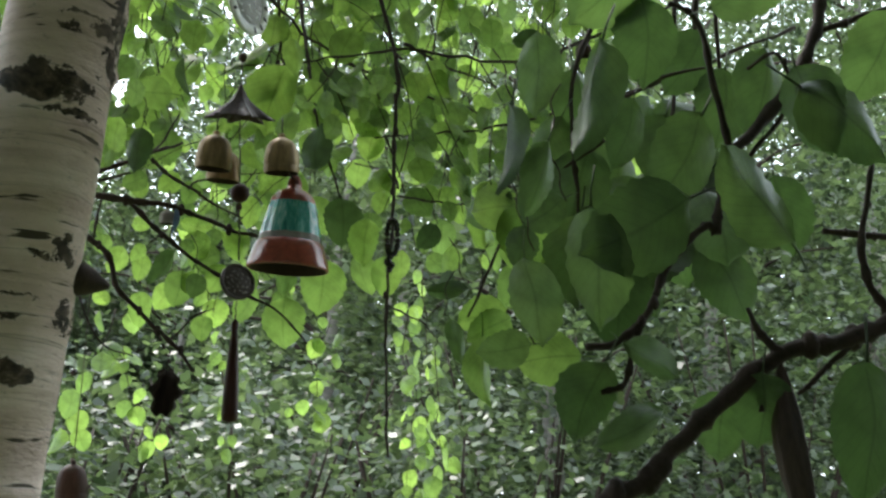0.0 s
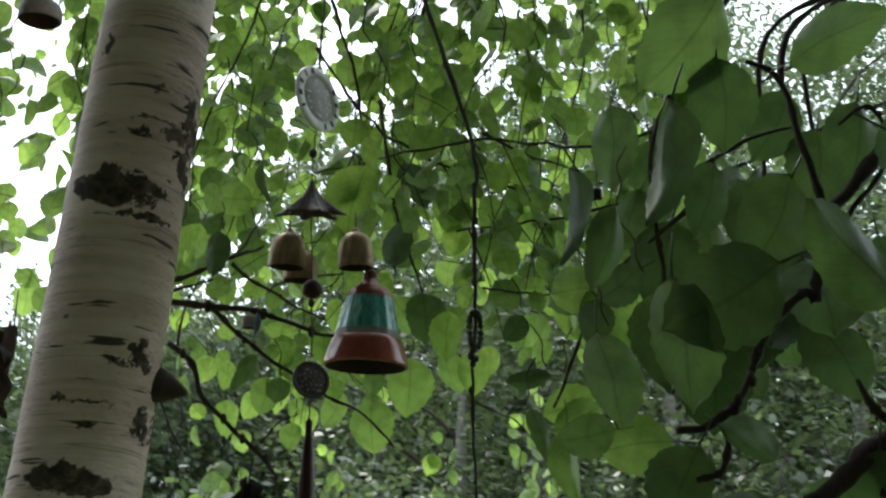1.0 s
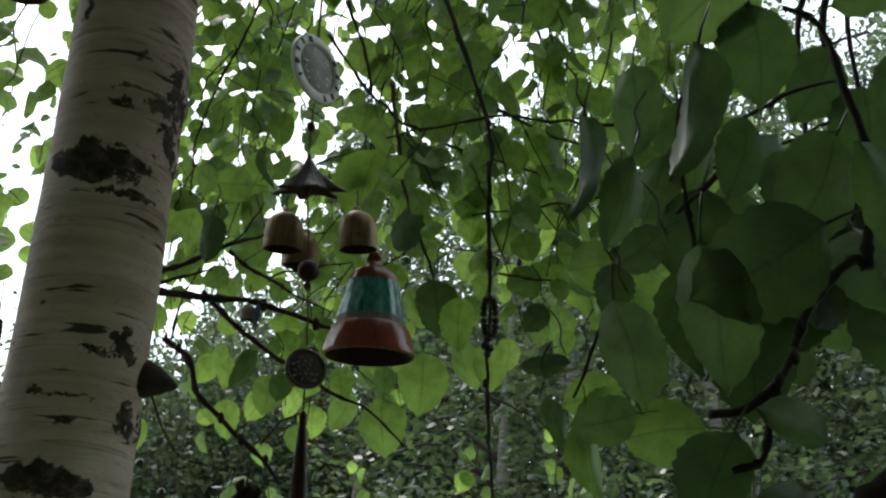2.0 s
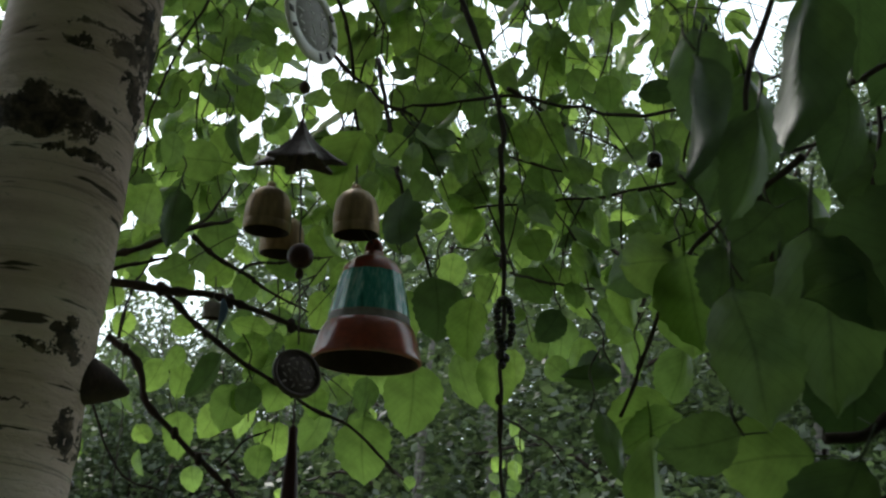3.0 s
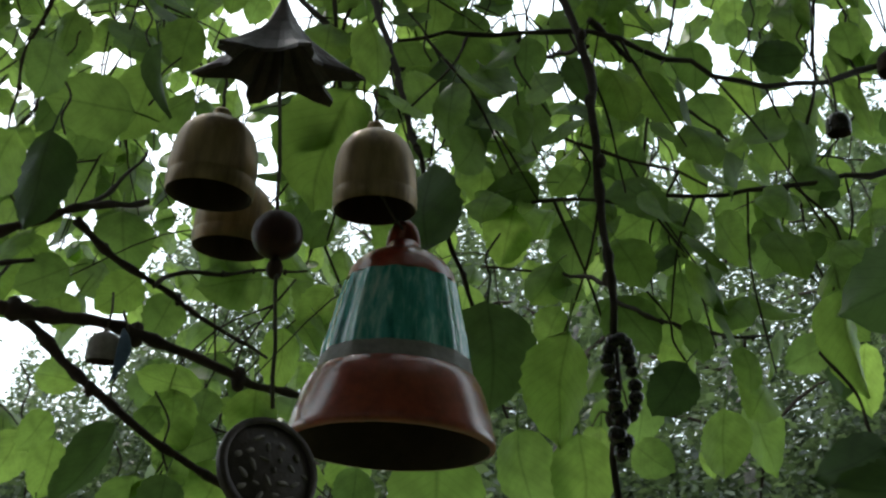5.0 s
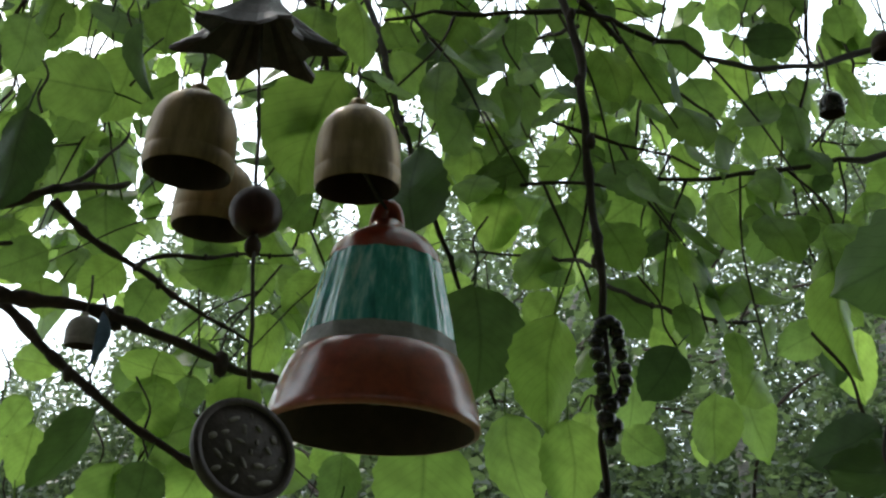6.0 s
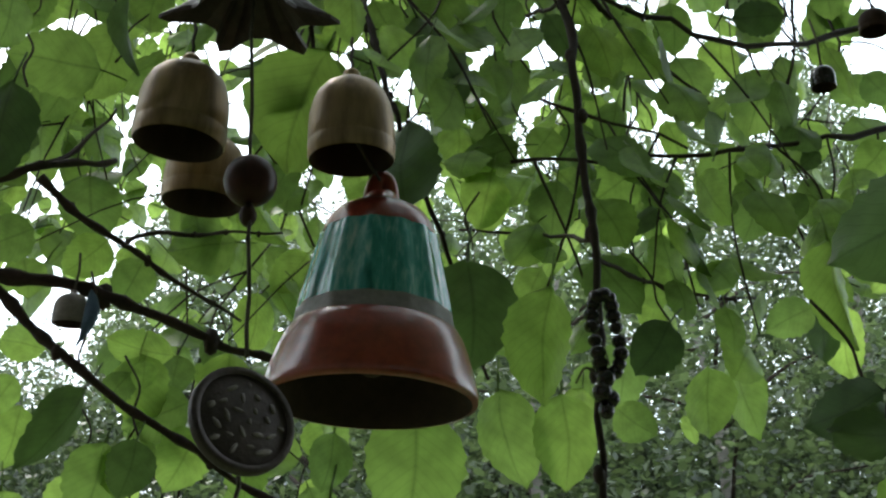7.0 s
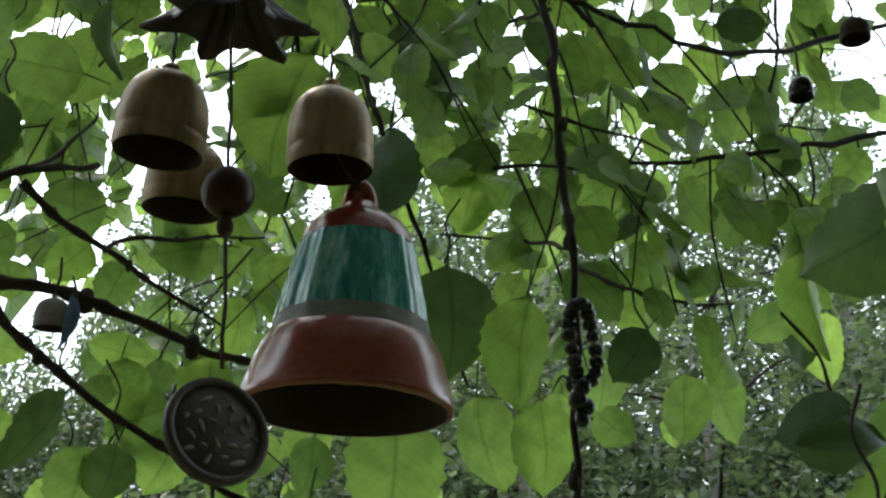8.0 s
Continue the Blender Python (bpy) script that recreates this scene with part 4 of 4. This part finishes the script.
# the birch's unseen crown, added overhead to dim the light, and boughs that the twigs hang from
crown_rng = random.Random(77)
for k in range(26):
    bm = bmesh.new()
    a = crown_rng.uniform(0, 2 * math.pi)
    start = LOW + (HIGH - LOW) * crown_rng.uniform(2.2, 3.4)
    end = start + Vector((math.cos(a) * crown_rng.uniform(0.8, 2.4), math.sin(a) * crown_rng.uniform(0.8, 2.4), crown_rng.uniform(0.3, 1.0)))
    end.z = max(end.z, 2.6 + 1.0 * max(0.0, end.y + 0.3))
    tube(bm, smooth_path([start, (start + end) / 2 + Vector((0, 0, 0.2)), end], 5), 0.014, 0.004, 6, 0.2, crown_rng)
    part("bough", bm, M_TWIG, birch)
# crown leaves stay out of view, thickest toward the back, to block light
verts, faces = [], []
for k in range(36000):
    x, y = crown_rng.gauss(0, 1.9), crown_rng.gauss(-1.3, 1.2)
    z = 2.55 + 1.02 * max(0.0, y + 0.3) + crown_rng.random() ** 1.3 * 2.2
    s = crown_rng.uniform(0.04, 0.075)
    n1 = Vector((crown_rng.gauss(0, 1), crown_rng.gauss(0, 1), crown_rng.gauss(0, 0.7))).normalized()
    n2 = n1.cross(Vector((crown_rng.gauss(0, 0.6), crown_rng.gauss(0, 0.6), 1))).normalized()
    c, i = Vector((x, y, z)), len(verts)
    verts += [c - n1 * s * 0.5, c - n2 * s * 0.4 + n1 * s * 0.1, c + n1 * s * 0.6, c + n2 * s * 0.4 + n1 * s * 0.1]
    faces.append((i, i + 1, i + 2, i + 3))
me = bpy.data.meshes.new("crown")
me.from_pydata(verts, [], faces)
me.materials.append(M_LEAF_FAR)
tagged(new("crown", me), kind="stuff").parent = birch

# ---- the ceramic bell ----
BELL = Vector((0.008, 0.066, 2.0093))
bell = thing("ceramic_bell", BELL, "bell-shaped ceramic chime, teal glaze with red-brown rim and shoulder", "bell")
bell.rotation_euler = (radians(4.5), radians(2.0), 0)
bell.scale = (1.05, 1.05, 0.97)
bm = bmesh.new()
lathe(bm, [(0.0056, -0.0075), (0.0076, -0.0115), (0.0125, -0.0142), (0.0172, -0.0175), (0.0203, -0.0220), (0.0218, -0.0275)], 48)
part("shoulder", bm, M_RED, bell, "red-brown glazed shoulder")
bm = bmesh.new()
lathe(bm, [(0.0218, -0.0275), (0.0226, -0.031), (0.0240, -0.038), (0.0255, -0.046), (0.0270, -0.053), (0.0282, -0.0610)], 96, flutes=14, depth=0.022)
part("glazed_body", bm, M_TEAL, bell, "streaked teal glazed body with painted pale glints")
bm = bmesh.new()
lathe(bm, [(0.0283, -0.0610), (0.0287, -0.0635), (0.0292, -0.0660), (0.0296, -0.0675)], 96, flutes=14, depth=0.010)
part("grey_band", bm, M_GREYBELL, bell, "greyish thin-glazed band")
bm = bmesh.new()
lathe(bm, [(0.0296, -0.0675), (0.0306, -0.0682), (0.0324, -0.0715), (0.0345, -0.0775), (0.0361, -0.0835), (0.0373, -0.0885), (0.0380, -0.0920), (0.0383, -0.0940), (0.0377, -0.0955), (0.0360, -0.0958)], 64, flutes=14, depth=0.004)
part("rim", bm, M_RED, bell, "flared red-brown glazed rim")
# the inside's clay is darkened to put shade into the hollow
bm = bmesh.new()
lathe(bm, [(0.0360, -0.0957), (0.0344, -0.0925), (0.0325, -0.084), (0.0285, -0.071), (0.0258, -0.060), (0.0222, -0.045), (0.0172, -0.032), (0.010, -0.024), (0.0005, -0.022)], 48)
part("inside", bm, M_DARK_CLAY, bell, "unglazed inside, darkened as if in shade")
bm = bmesh.new()
arch = [Vector((math.cos(a) * 0.0036, 0.001, -0.0110 + math.sin(a) * 0.0120)) for a in np.linspace(-0.3, math.pi + 0.3, 14)]
tube(bm, arch, 0.0036, 0.0036, 9)
part("loop", bm, M_RED, bell, "red-brown hanging loop")
bm = bmesh.new()
ball(bm, (0, 0, -0.078), 0.0065, 1.1)
tube(bm, [Vector((0, 0, -0.024)), Vector((0, 0, -0.078))], 0.0007, 0.0007, 5)
part("clapper", bm, M_DARK_WOOD, bell, "dark round clapper")

# ---- the wind chime ----
COIN, BEAD, STAR, MEDAL, WOOD = Vector((-0.047, 0.02, 2.174)), Vector((-0.049, 0.02, 2.114)), Vector((-0.049, 0.02, 2.089)), Vector((-0.041, 0.015, 1.889)), Vector((-0.044, 0.02, 1.9755))
chime = thing("wind_chime", COIN, "hanging chime with pale disc, dark star, brass bells and medallion", "wind chime")


def small_bell(at, r, h, name="small_bell", mat=M_BRASS, parent=chime, tip=0.0):
    """A small domed bell whose knob's top is at a place."""
    ob = new(name)
    ob.parent = parent
    ob.location = Vector(at) - (parent.location if parent else Vector())
    ob.rotation_euler = (radians(9), radians(tip), 0)
    k = h
    bm = bmesh.new()
    lathe(bm, [(0.0004, 0), (r * 0.14, -k * 0.012), (r * 0.21, -k * 0.055), (r * 0.16, -k * 0.105), (r * 0.24, -k * 0.12), (r * 0.42, -k * 0.15), (r * 0.62, -k * 0.205), (r * 0.79, -k * 0.29), (r * 0.90, -k * 0.40),
               (r * 0.96, -k * 0.52), (r * 0.985, -k * 0.66), (r * 0.99, -k * 0.80), (r * 0.978, -k * 0.812), (r * 0.978, -k * 0.83), (r, -k * 0.85), (r * 0.985, -k * 0.97), (r * 0.95, -k)], 40)
    part("dome", bm, mat, ob)
    # the hollow takes a dark wood colour to stand for its shade
    bm = bmesh.new()
    lathe(bm, [(r * 0.96, -k), (r * 0.88, -k * 0.97), (r * 0.86, -k * 0.6), (r * 0.75, -k * 0.36), (0.0004, -k * 0.24)], 32)
    part("hollow", bm, M_DARK_WOOD, ob, "hollow inside, toned dark for its shade")
    return ob


def cord(a, b, parent, r=0.0007):
    bm = bmesh.new()
    p, q = Vector(a) - parent.location, Vector(b) - parent.location
    pts = [p + (q - p) * (i / 6) + Vector((math.sin(i * 2.1), math.cos(i * 1.7), 0)) * 0.0004 for i in range(7)]
    tube(bm, pts, r, r, 6)
    return part("cord", bm, M_CORD, parent)


def disc(bm, r, thick, inner=0.0, steps=48):
    if inner:
        lathe(bm, [(inner, -thick), (r * 0.985, -thick), (r, -thick * 0.6), (r, thick * 0.6), (r * 0.985, thick), (inner, thick), (inner, -thick)], steps)
    else:
        lathe(bm, [(0.0003, -thick), (r * 0.98, -thick), (r, -thick * 0.6), (r, thick * 0.6), (r * 0.98, thick), (0.0003, thick)], steps)


# the pale round plate, turned aside, with a raised ring and a row of bars for its worn writing
PR = 0.0335
plate = new("plate")
plate.parent = chime
plate.matrix_basis = pose(0, 0, 0, 0, 0, 56) @ pose(0, 0, 0, 90, 14, 0)
bm = bmesh.new()
disc(bm, PR, 0.0016, PR * 0.70)
part("plate_ring", bm, M_PLATE, plate, "pale ring with worn lettering")
bm = bmesh.new()
disc(bm, PR * 0.70, 0.0009)
part("plate_middle", bm, M_PLATE_DARK, plate, "greyish engraved middle")
for s in (-1, 1):
    for k in range(14):
        a = 2 * math.pi * k / 14
        if k in (3, 4, 10, 11):
            continue
        bm = bmesh.new()
        m = pose(0, 0, 0, 0, 0, math.degrees(a)) @ Matrix.Translation((PR * 0.85, 0, s * 0.0017)) @ Matrix.Diagonal((0.0058, 0.0030 + 0.0012 * (k % 3), 0.0006, 1))
        bmesh.ops.create_cube(bm, size=1, matrix=m)
        part("letter_bar", bm, M_MEDAL, plate, "dark bar of unreadable lettering")
rr = random.Random(5)
for s in (-1, 1):
    for k in range(16):
        bm = bmesh.new()
        a, q = rr.uniform(0, 6.28), PR * 0.55 * rr.random() ** 0.5
        bmesh.ops.create_cube(bm, size=1, matrix=Matrix.Translation((math.cos(a) * q, math.sin(a) * q, s * 0.001)) @ pose(0, 0, 0, 0, 0, rr.uniform(0, 180)) @ Matrix.Diagonal((rr.uniform(0.003, 0.009), 0.0011, 0.0007, 1)))
        part("engraving", bm, M_PLATE, plate)
TOP = COIN + Vector((0.01, 0.02, 0.42))
cord(TOP, COIN + Vector((0, 0, PR)), chime, 0.0012)
cord(COIN - Vector((0, 0, PR)), BEAD, chime)
cord(BEAD, STAR, chime)
bm = bmesh.new()
ball(bm, BEAD - COIN, 0.0042, 1.2)
part("bead", bm, M_DARK_WOOD, chime, "small dark wooden bead")

# the dark star: a hollow pointed canopy with drawn-out corners
bm = bmesh.new()
apex = STAR - COIN
tipv = bm.verts.new(apex)
levels = 5
N = 48
prev = None
for lv in range(1, levels + 1):
    u = lv / levels
    ring = []
    for k in range(N):
        a = 2 * math.pi * k / N + 0.35
        point = abs(math.cos(3.0 * (a + 0.2))) ** 5
        r = (0.0012 + 0.0188 * u ** 1.25) * (1 + 0.75 * point * u ** 2)
        ring.append(bm.verts.new(apex + Vector((math.cos(a) * r, math.sin(a) * r, -0.034 * u ** 0.8 - 0.002 * point * u ** 3))))
    for k in range(N):
        if prev:
            bm.faces.new((prev[k], prev[(k + 1) % N], ring[(k + 1) % N], ring[k]))
        else:
            bm.faces.new((tipv, ring[(k + 1) % N], ring[k]))
    prev = ring
low = [bm.verts.new(v.co + Vector((0, 0, -0.0016))) for v in prev]
for k in range(N):
    bm.faces.new((prev[k], prev[(k + 1) % N], low[(k + 1) % N], low[k]))
mid = bm.verts.new(apex + Vector((0, 0, -0.012)))
for k in range(N):
    bm.faces.new((low[k], low[(k + 1) % N], mid))
bmesh.ops.rotate(bm, cent=apex, matrix=Matrix.Rotation(radians(15), 3, "X"), verts=bm.verts)
part("star", bm, M_STAR, chime, "dark brown pointed star canopy", smooth=False)

for at, r, h, tip in (((-0.070, 0.045, 2.046), 0.0176, 0.0385, 3), ((-0.0075, 0.048, 2.049), 0.0174, 0.040, -2), ((-0.063, 0.1, 2.050), 0.0176, 0.036, 2)):
    small_bell(at, r, h, tip=tip)
    cord(Vector(at), Vector((at[0], at[1], STAR.z - 0.024)), chime)
cord(BELL + Vector((0, 0, -0.003)), Vector((-0.0075, 0.048, 2.049)) - Vector((0, 0, 0.03)), chime)
cord(STAR - Vector((0, 0, 0.02)), WOOD, chime)
bm = bmesh.new()
ball(bm, WOOD - COIN, 0.0092, 1.0, 20, 14)
part("wooden_ball", bm, M_REDWOOD, chime, "dark red-brown turned wooden ball")
cord(WOOD, MEDAL + Vector((0, 0, 0.02)), chime)
bm = bmesh.new()
ball(bm, WOOD - COIN - Vector((0, 0, 0.0135)), 0.003, 1.4)
part("bead", bm, M_DARK_WOOD, chime)

MR = 0.0168
medal = new("medallion")
medal.parent = chime
medal["label"] = "round tarnished medallion with raised rim"
medal.matrix_basis = Matrix.Translation(MEDAL - COIN) @ pose(0, 0, 0, 0, 0, 25) @ pose(0, 0, 0, 82, 12, 0)
bm = bmesh.new()
disc(bm, MR, 0.0010)
part("medal_plate", bm, M_MEDAL, medal)
bm = bmesh.new()
disc(bm, MR * 1.02, 0.0018, MR * 0.88)
part("medal_rim", bm, M_MEDAL, medal)
rr = random.Random(9)
for s in (-1, 1):
    for k in range(22):
        bm = bmesh.new()
        a, q = k * 2.4, MR * 0.75 * ((k + 0.5) / 22) ** 0.5
        m = Matrix.Translation((math.cos(a) * q, math.sin(a) * q, s * 0.0011)) @ pose(0, 0, 0, 0, 0, rr.uniform(0, 180)) @ Matrix.Diagonal((rr.uniform(1.2, 2.6), 0.8, 0.5, 1))
        bmesh.ops.create_uvsphere(bm, u_segments=8, v_segments=6, radius=rr.uniform(0.0007, 0.0013), matrix=m)
        part("relief", bm, M_MEDAL_HIGH, medal)
cord(MEDAL - Vector((0, 0, MR)), MEDAL - Vector((0, 0, 0.036)), chime)
bm = bmesh.new()
lathe(bm, [(0.0004, 0.0), (0.0032, -0.003), (0.0028, -0.012), (0.0045, -0.03), (0.0062, -0.055), (0.0075, -0.085), (0.0068, -0.092), (0.0004, -0.093)], 16, MEDAL - COIN - Vector((0, 0, 0.034)))
part("striker", bm, M_REDWOOD, chime, "long red-brown wooden striker")

# ---- beads on the drooping stem ----
CLASP = Vector((0.1095, 0.109, 1.965))
beads = thing("bead_bracelet", CLASP, "closed loop of shiny black beads wound round a stem", "beads")
for k in range(18):
    w = 2 * math.pi * k / 18
    bm = bmesh.new()
    ball(bm, (0.002 + 0.0056 * math.copysign(abs(math.sin(w)) ** 0.6, math.sin(w)), -0.0035 - 0.002 * math.cos(w * 3), 0.0180 * math.copysign(abs(math.cos(w)) ** 0.9, math.cos(w))), 0.0036 - 0.0004 * (k % 3 == 1), 0.9, 12, 8)
    part("bead", bm, M_BEAD, beads)
for at, r in (((0.0, -0.004, -0.0205), 0.0040), ((-0.002, -0.003, -0.0265), 0.0044), ((0.0022, -0.002, -0.0290), 0.0036), ((-0.0005, -0.002, -0.0345), 0.0034)):
    bm = bmesh.new()
    ball(bm, at, r, 1.1)
    part("bead_knot", bm, M_BEAD, beads)
bm = bmesh.new()
tube(bm, smooth_path([Vector((-0.001, -0.002, -0.021)), Vector((-0.008, -0.003, -0.016)), Vector((-0.013, -0.002, -0.023))], 4), 0.0007, 0.0004, 5)
part("thread_end", bm, M_CORD, beads)

# ---- other hanging ornaments ----


def ornament_bell(at, r, h, mat, label, string=0.25):
    o = thing("hanging_bell", at, label, "bell", "small bells in the tree")
    small_bell(Vector((0, 0, 0)), r, h, "bell_body", mat, None).parent = o
    bm = bmesh.new()
    tube(bm, [Vector((0, 0, 0)), Vector((0.001, 0, string / 2)), Vector((0, 0.001, string))], 0.0007, 0.0007, 5)
    part("cord", bm, M_CORD, o)
    return o


ornament_bell((-0.123, 0.18, 2.005), 0.0085, 0.017, M_GREYBELL, "tiny grey clay bell under a branch", 0.02)

horn = thing("wooden_horn", (-0.203, 0.1, 1.907), "dark brown cone-shaped wooden pendant beside the trunk", "pendant")
bm = bmesh.new()
lathe(bm, [(0.0004, 0.0), (0.013, 0.001), (0.0175, 0.004), (0.0172, 0.010), (0.0135, 0.020), (0.008, 0.030), (0.003, 0.038), (0.0004, 0.040)], 28)
bmesh.ops.rotate(bm, cent=(0, 0, 0), matrix=Matrix.Rotation(radians(104), 3, "Y"), verts=bm.verts)
part("horn_body", bm, M_HUSK, horn)
bm = bmesh.new()
tube(bm, [Vector((0.008, 0, 0.014)), Vector((0.009, 0.002, 0.05)), Vector((0.008, 0.001, 0.09))], 0.0008, 0.0008, 5)
part("cord", bm, M_CORD, horn)
for at in ((-0.253, 0.32, 1.875), (-0.227, 0.32, 1.844)):
    drop = thing("hanging_bead", at, "round black bead on a thin thread", "bead", "black beads on threads")
    bm = bmesh.new()
    ball(bm, (0, 0, 0), 0.0048, 1.0, 16, 10)
    part("bead", bm, M_BEAD, drop)
    bm = bmesh.new()
    tube(bm, [Vector((0, 0, 0.004)), Vector((0.001, 0, 0.08)), Vector((0, 0, 0.17))], 0.0004, 0.0004, 5)
    part("cord", bm, M_CORD, drop)
ornament_bell((-0.338, 0.04, 2.301), 0.022, 0.028, M_GREYBELL, "grey and dark brown clay bell in the leaves", 0.2)
ornament_bell((-0.224, 0.36, 1.748), 0.018, 0.045, M_DARK_WOOD, "long dark wooden bell among low leaves", 0.2)
ornament_bell((0.35, 0.18, 2.246), 0.010, 0.018, M_DARK_WOOD, "small dark bell among the leaves", 0.1)
ornament_bell((0.24, 0.095, 2.12), 0.0065, 0.014, M_BEAD, "small black bell among the leaves", 0.03)

fish = thing("blue_ornament", Vector((-0.123, 0.18, 2.005)) + Vector((0.011, -0.004, -0.003)), "small dull blue enamel bird under a branch", "ornament")
bm = bmesh.new()
lathe(bm, [(0.0003, 0.002), (0.0022, -0.002), (0.0036, -0.009), (0.0030, -0.016), (0.0012, -0.023), (0.0003, -0.028)], 14, squash=0.5)
for v in bm.verts:
    v.co.x += 0.09 * v.co.z - 14.0 * (v.co.z + 0.012) ** 2
part("body", bm, M_BLUE, fish)
bm = bmesh.new()
tube(bm, [Vector((0, 0, 0.0)), Vector((-0.004, 0.002, 0.012))], 0.0006, 0.0006, 5)
part("cord", bm, M_CORD, fish)

husk = thing("seed_husk", (0.391, -0.165, 1.797), "dark brown dried husk hanging from the near branch", "husk")
bm = bmesh.new()
lathe(bm, [(0.0004, 0.004), (0.003, 0.0), (0.0055, -0.012), (0.0088, -0.028), (0.0098, -0.045), (0.0094, -0.062), (0.0078, -0.078), (0.004, -0.092), (0.0006, -0.098)], 26, flutes=7, depth=0.07)
for v in bm.verts:
    v.co += Vector((0.010 * (v.co.z / 0.09) ** 2, 0, 0)) + noise.noise_vector(v.co * 160) * 0.0011
    v.co *= 1.3
part("husk_body", bm, M_HUSK, husk)
bm = bmesh.new()
tube(bm, [Vector((0, 0, 0.002)), Vector((-0.001, 0, 0.010))], 0.0022, 0.0028, 7)
part("stalk", bm, M_TWIG, husk)


def dry_leaf(at, size, turn, label, folds):
    """A curled dry leaf that hangs like a folded cloth."""
    o = thing("dry_leaf", at, label, "dry leaf", "curled dry leaves")
    bm = bmesh.new()
    rows = []
    for i in range(12):
        t = i / 11
        w = 0.36 * size * math.sin(math.pi * (0.08 + 0.84 * t)) ** 0.7 * (1 + 0.25 * math.sin(17 * t))
        rows.append([bm.verts.new((s * w, 0.22 * size * math.cos(folds * s * 2.2 + t * 2) + 0.1 * size * t, -t * size + 0.06 * size * math.sin(5 * s + 3 * t))) for s in np.linspace(-1, 1, 11)])
    for a, b in zip(rows, rows[1:]):
        for k in range(10):
            bm.faces.new((a[k], a[k + 1], b[k + 1], b[k]))
    bmesh.ops.solidify(bm, geom=bm.faces[:], thickness=0.0008)
    part("blade", bm, M_HUSK, o)
    bm = bmesh.new()
    tube(bm, [Vector((0, 0.15 * size, 0)), Vector((0.003, 0.1 * size, 0.5 * size))], 0.0009, 0.0007, 5)
    part("stalk", bm, M_TWIG, o)
    o.rotation_euler = (0, 0, radians(turn))
    return o


dry_leaf((-0.111, 0.18, 1.828), 0.045, 20, "dark curled leaf hanging below the branch", 1.6)
dry_leaf((-0.37, 0.16, 1.98), 0.085, -30, "large dark brown curled leaf behind the trunk", 1.2)
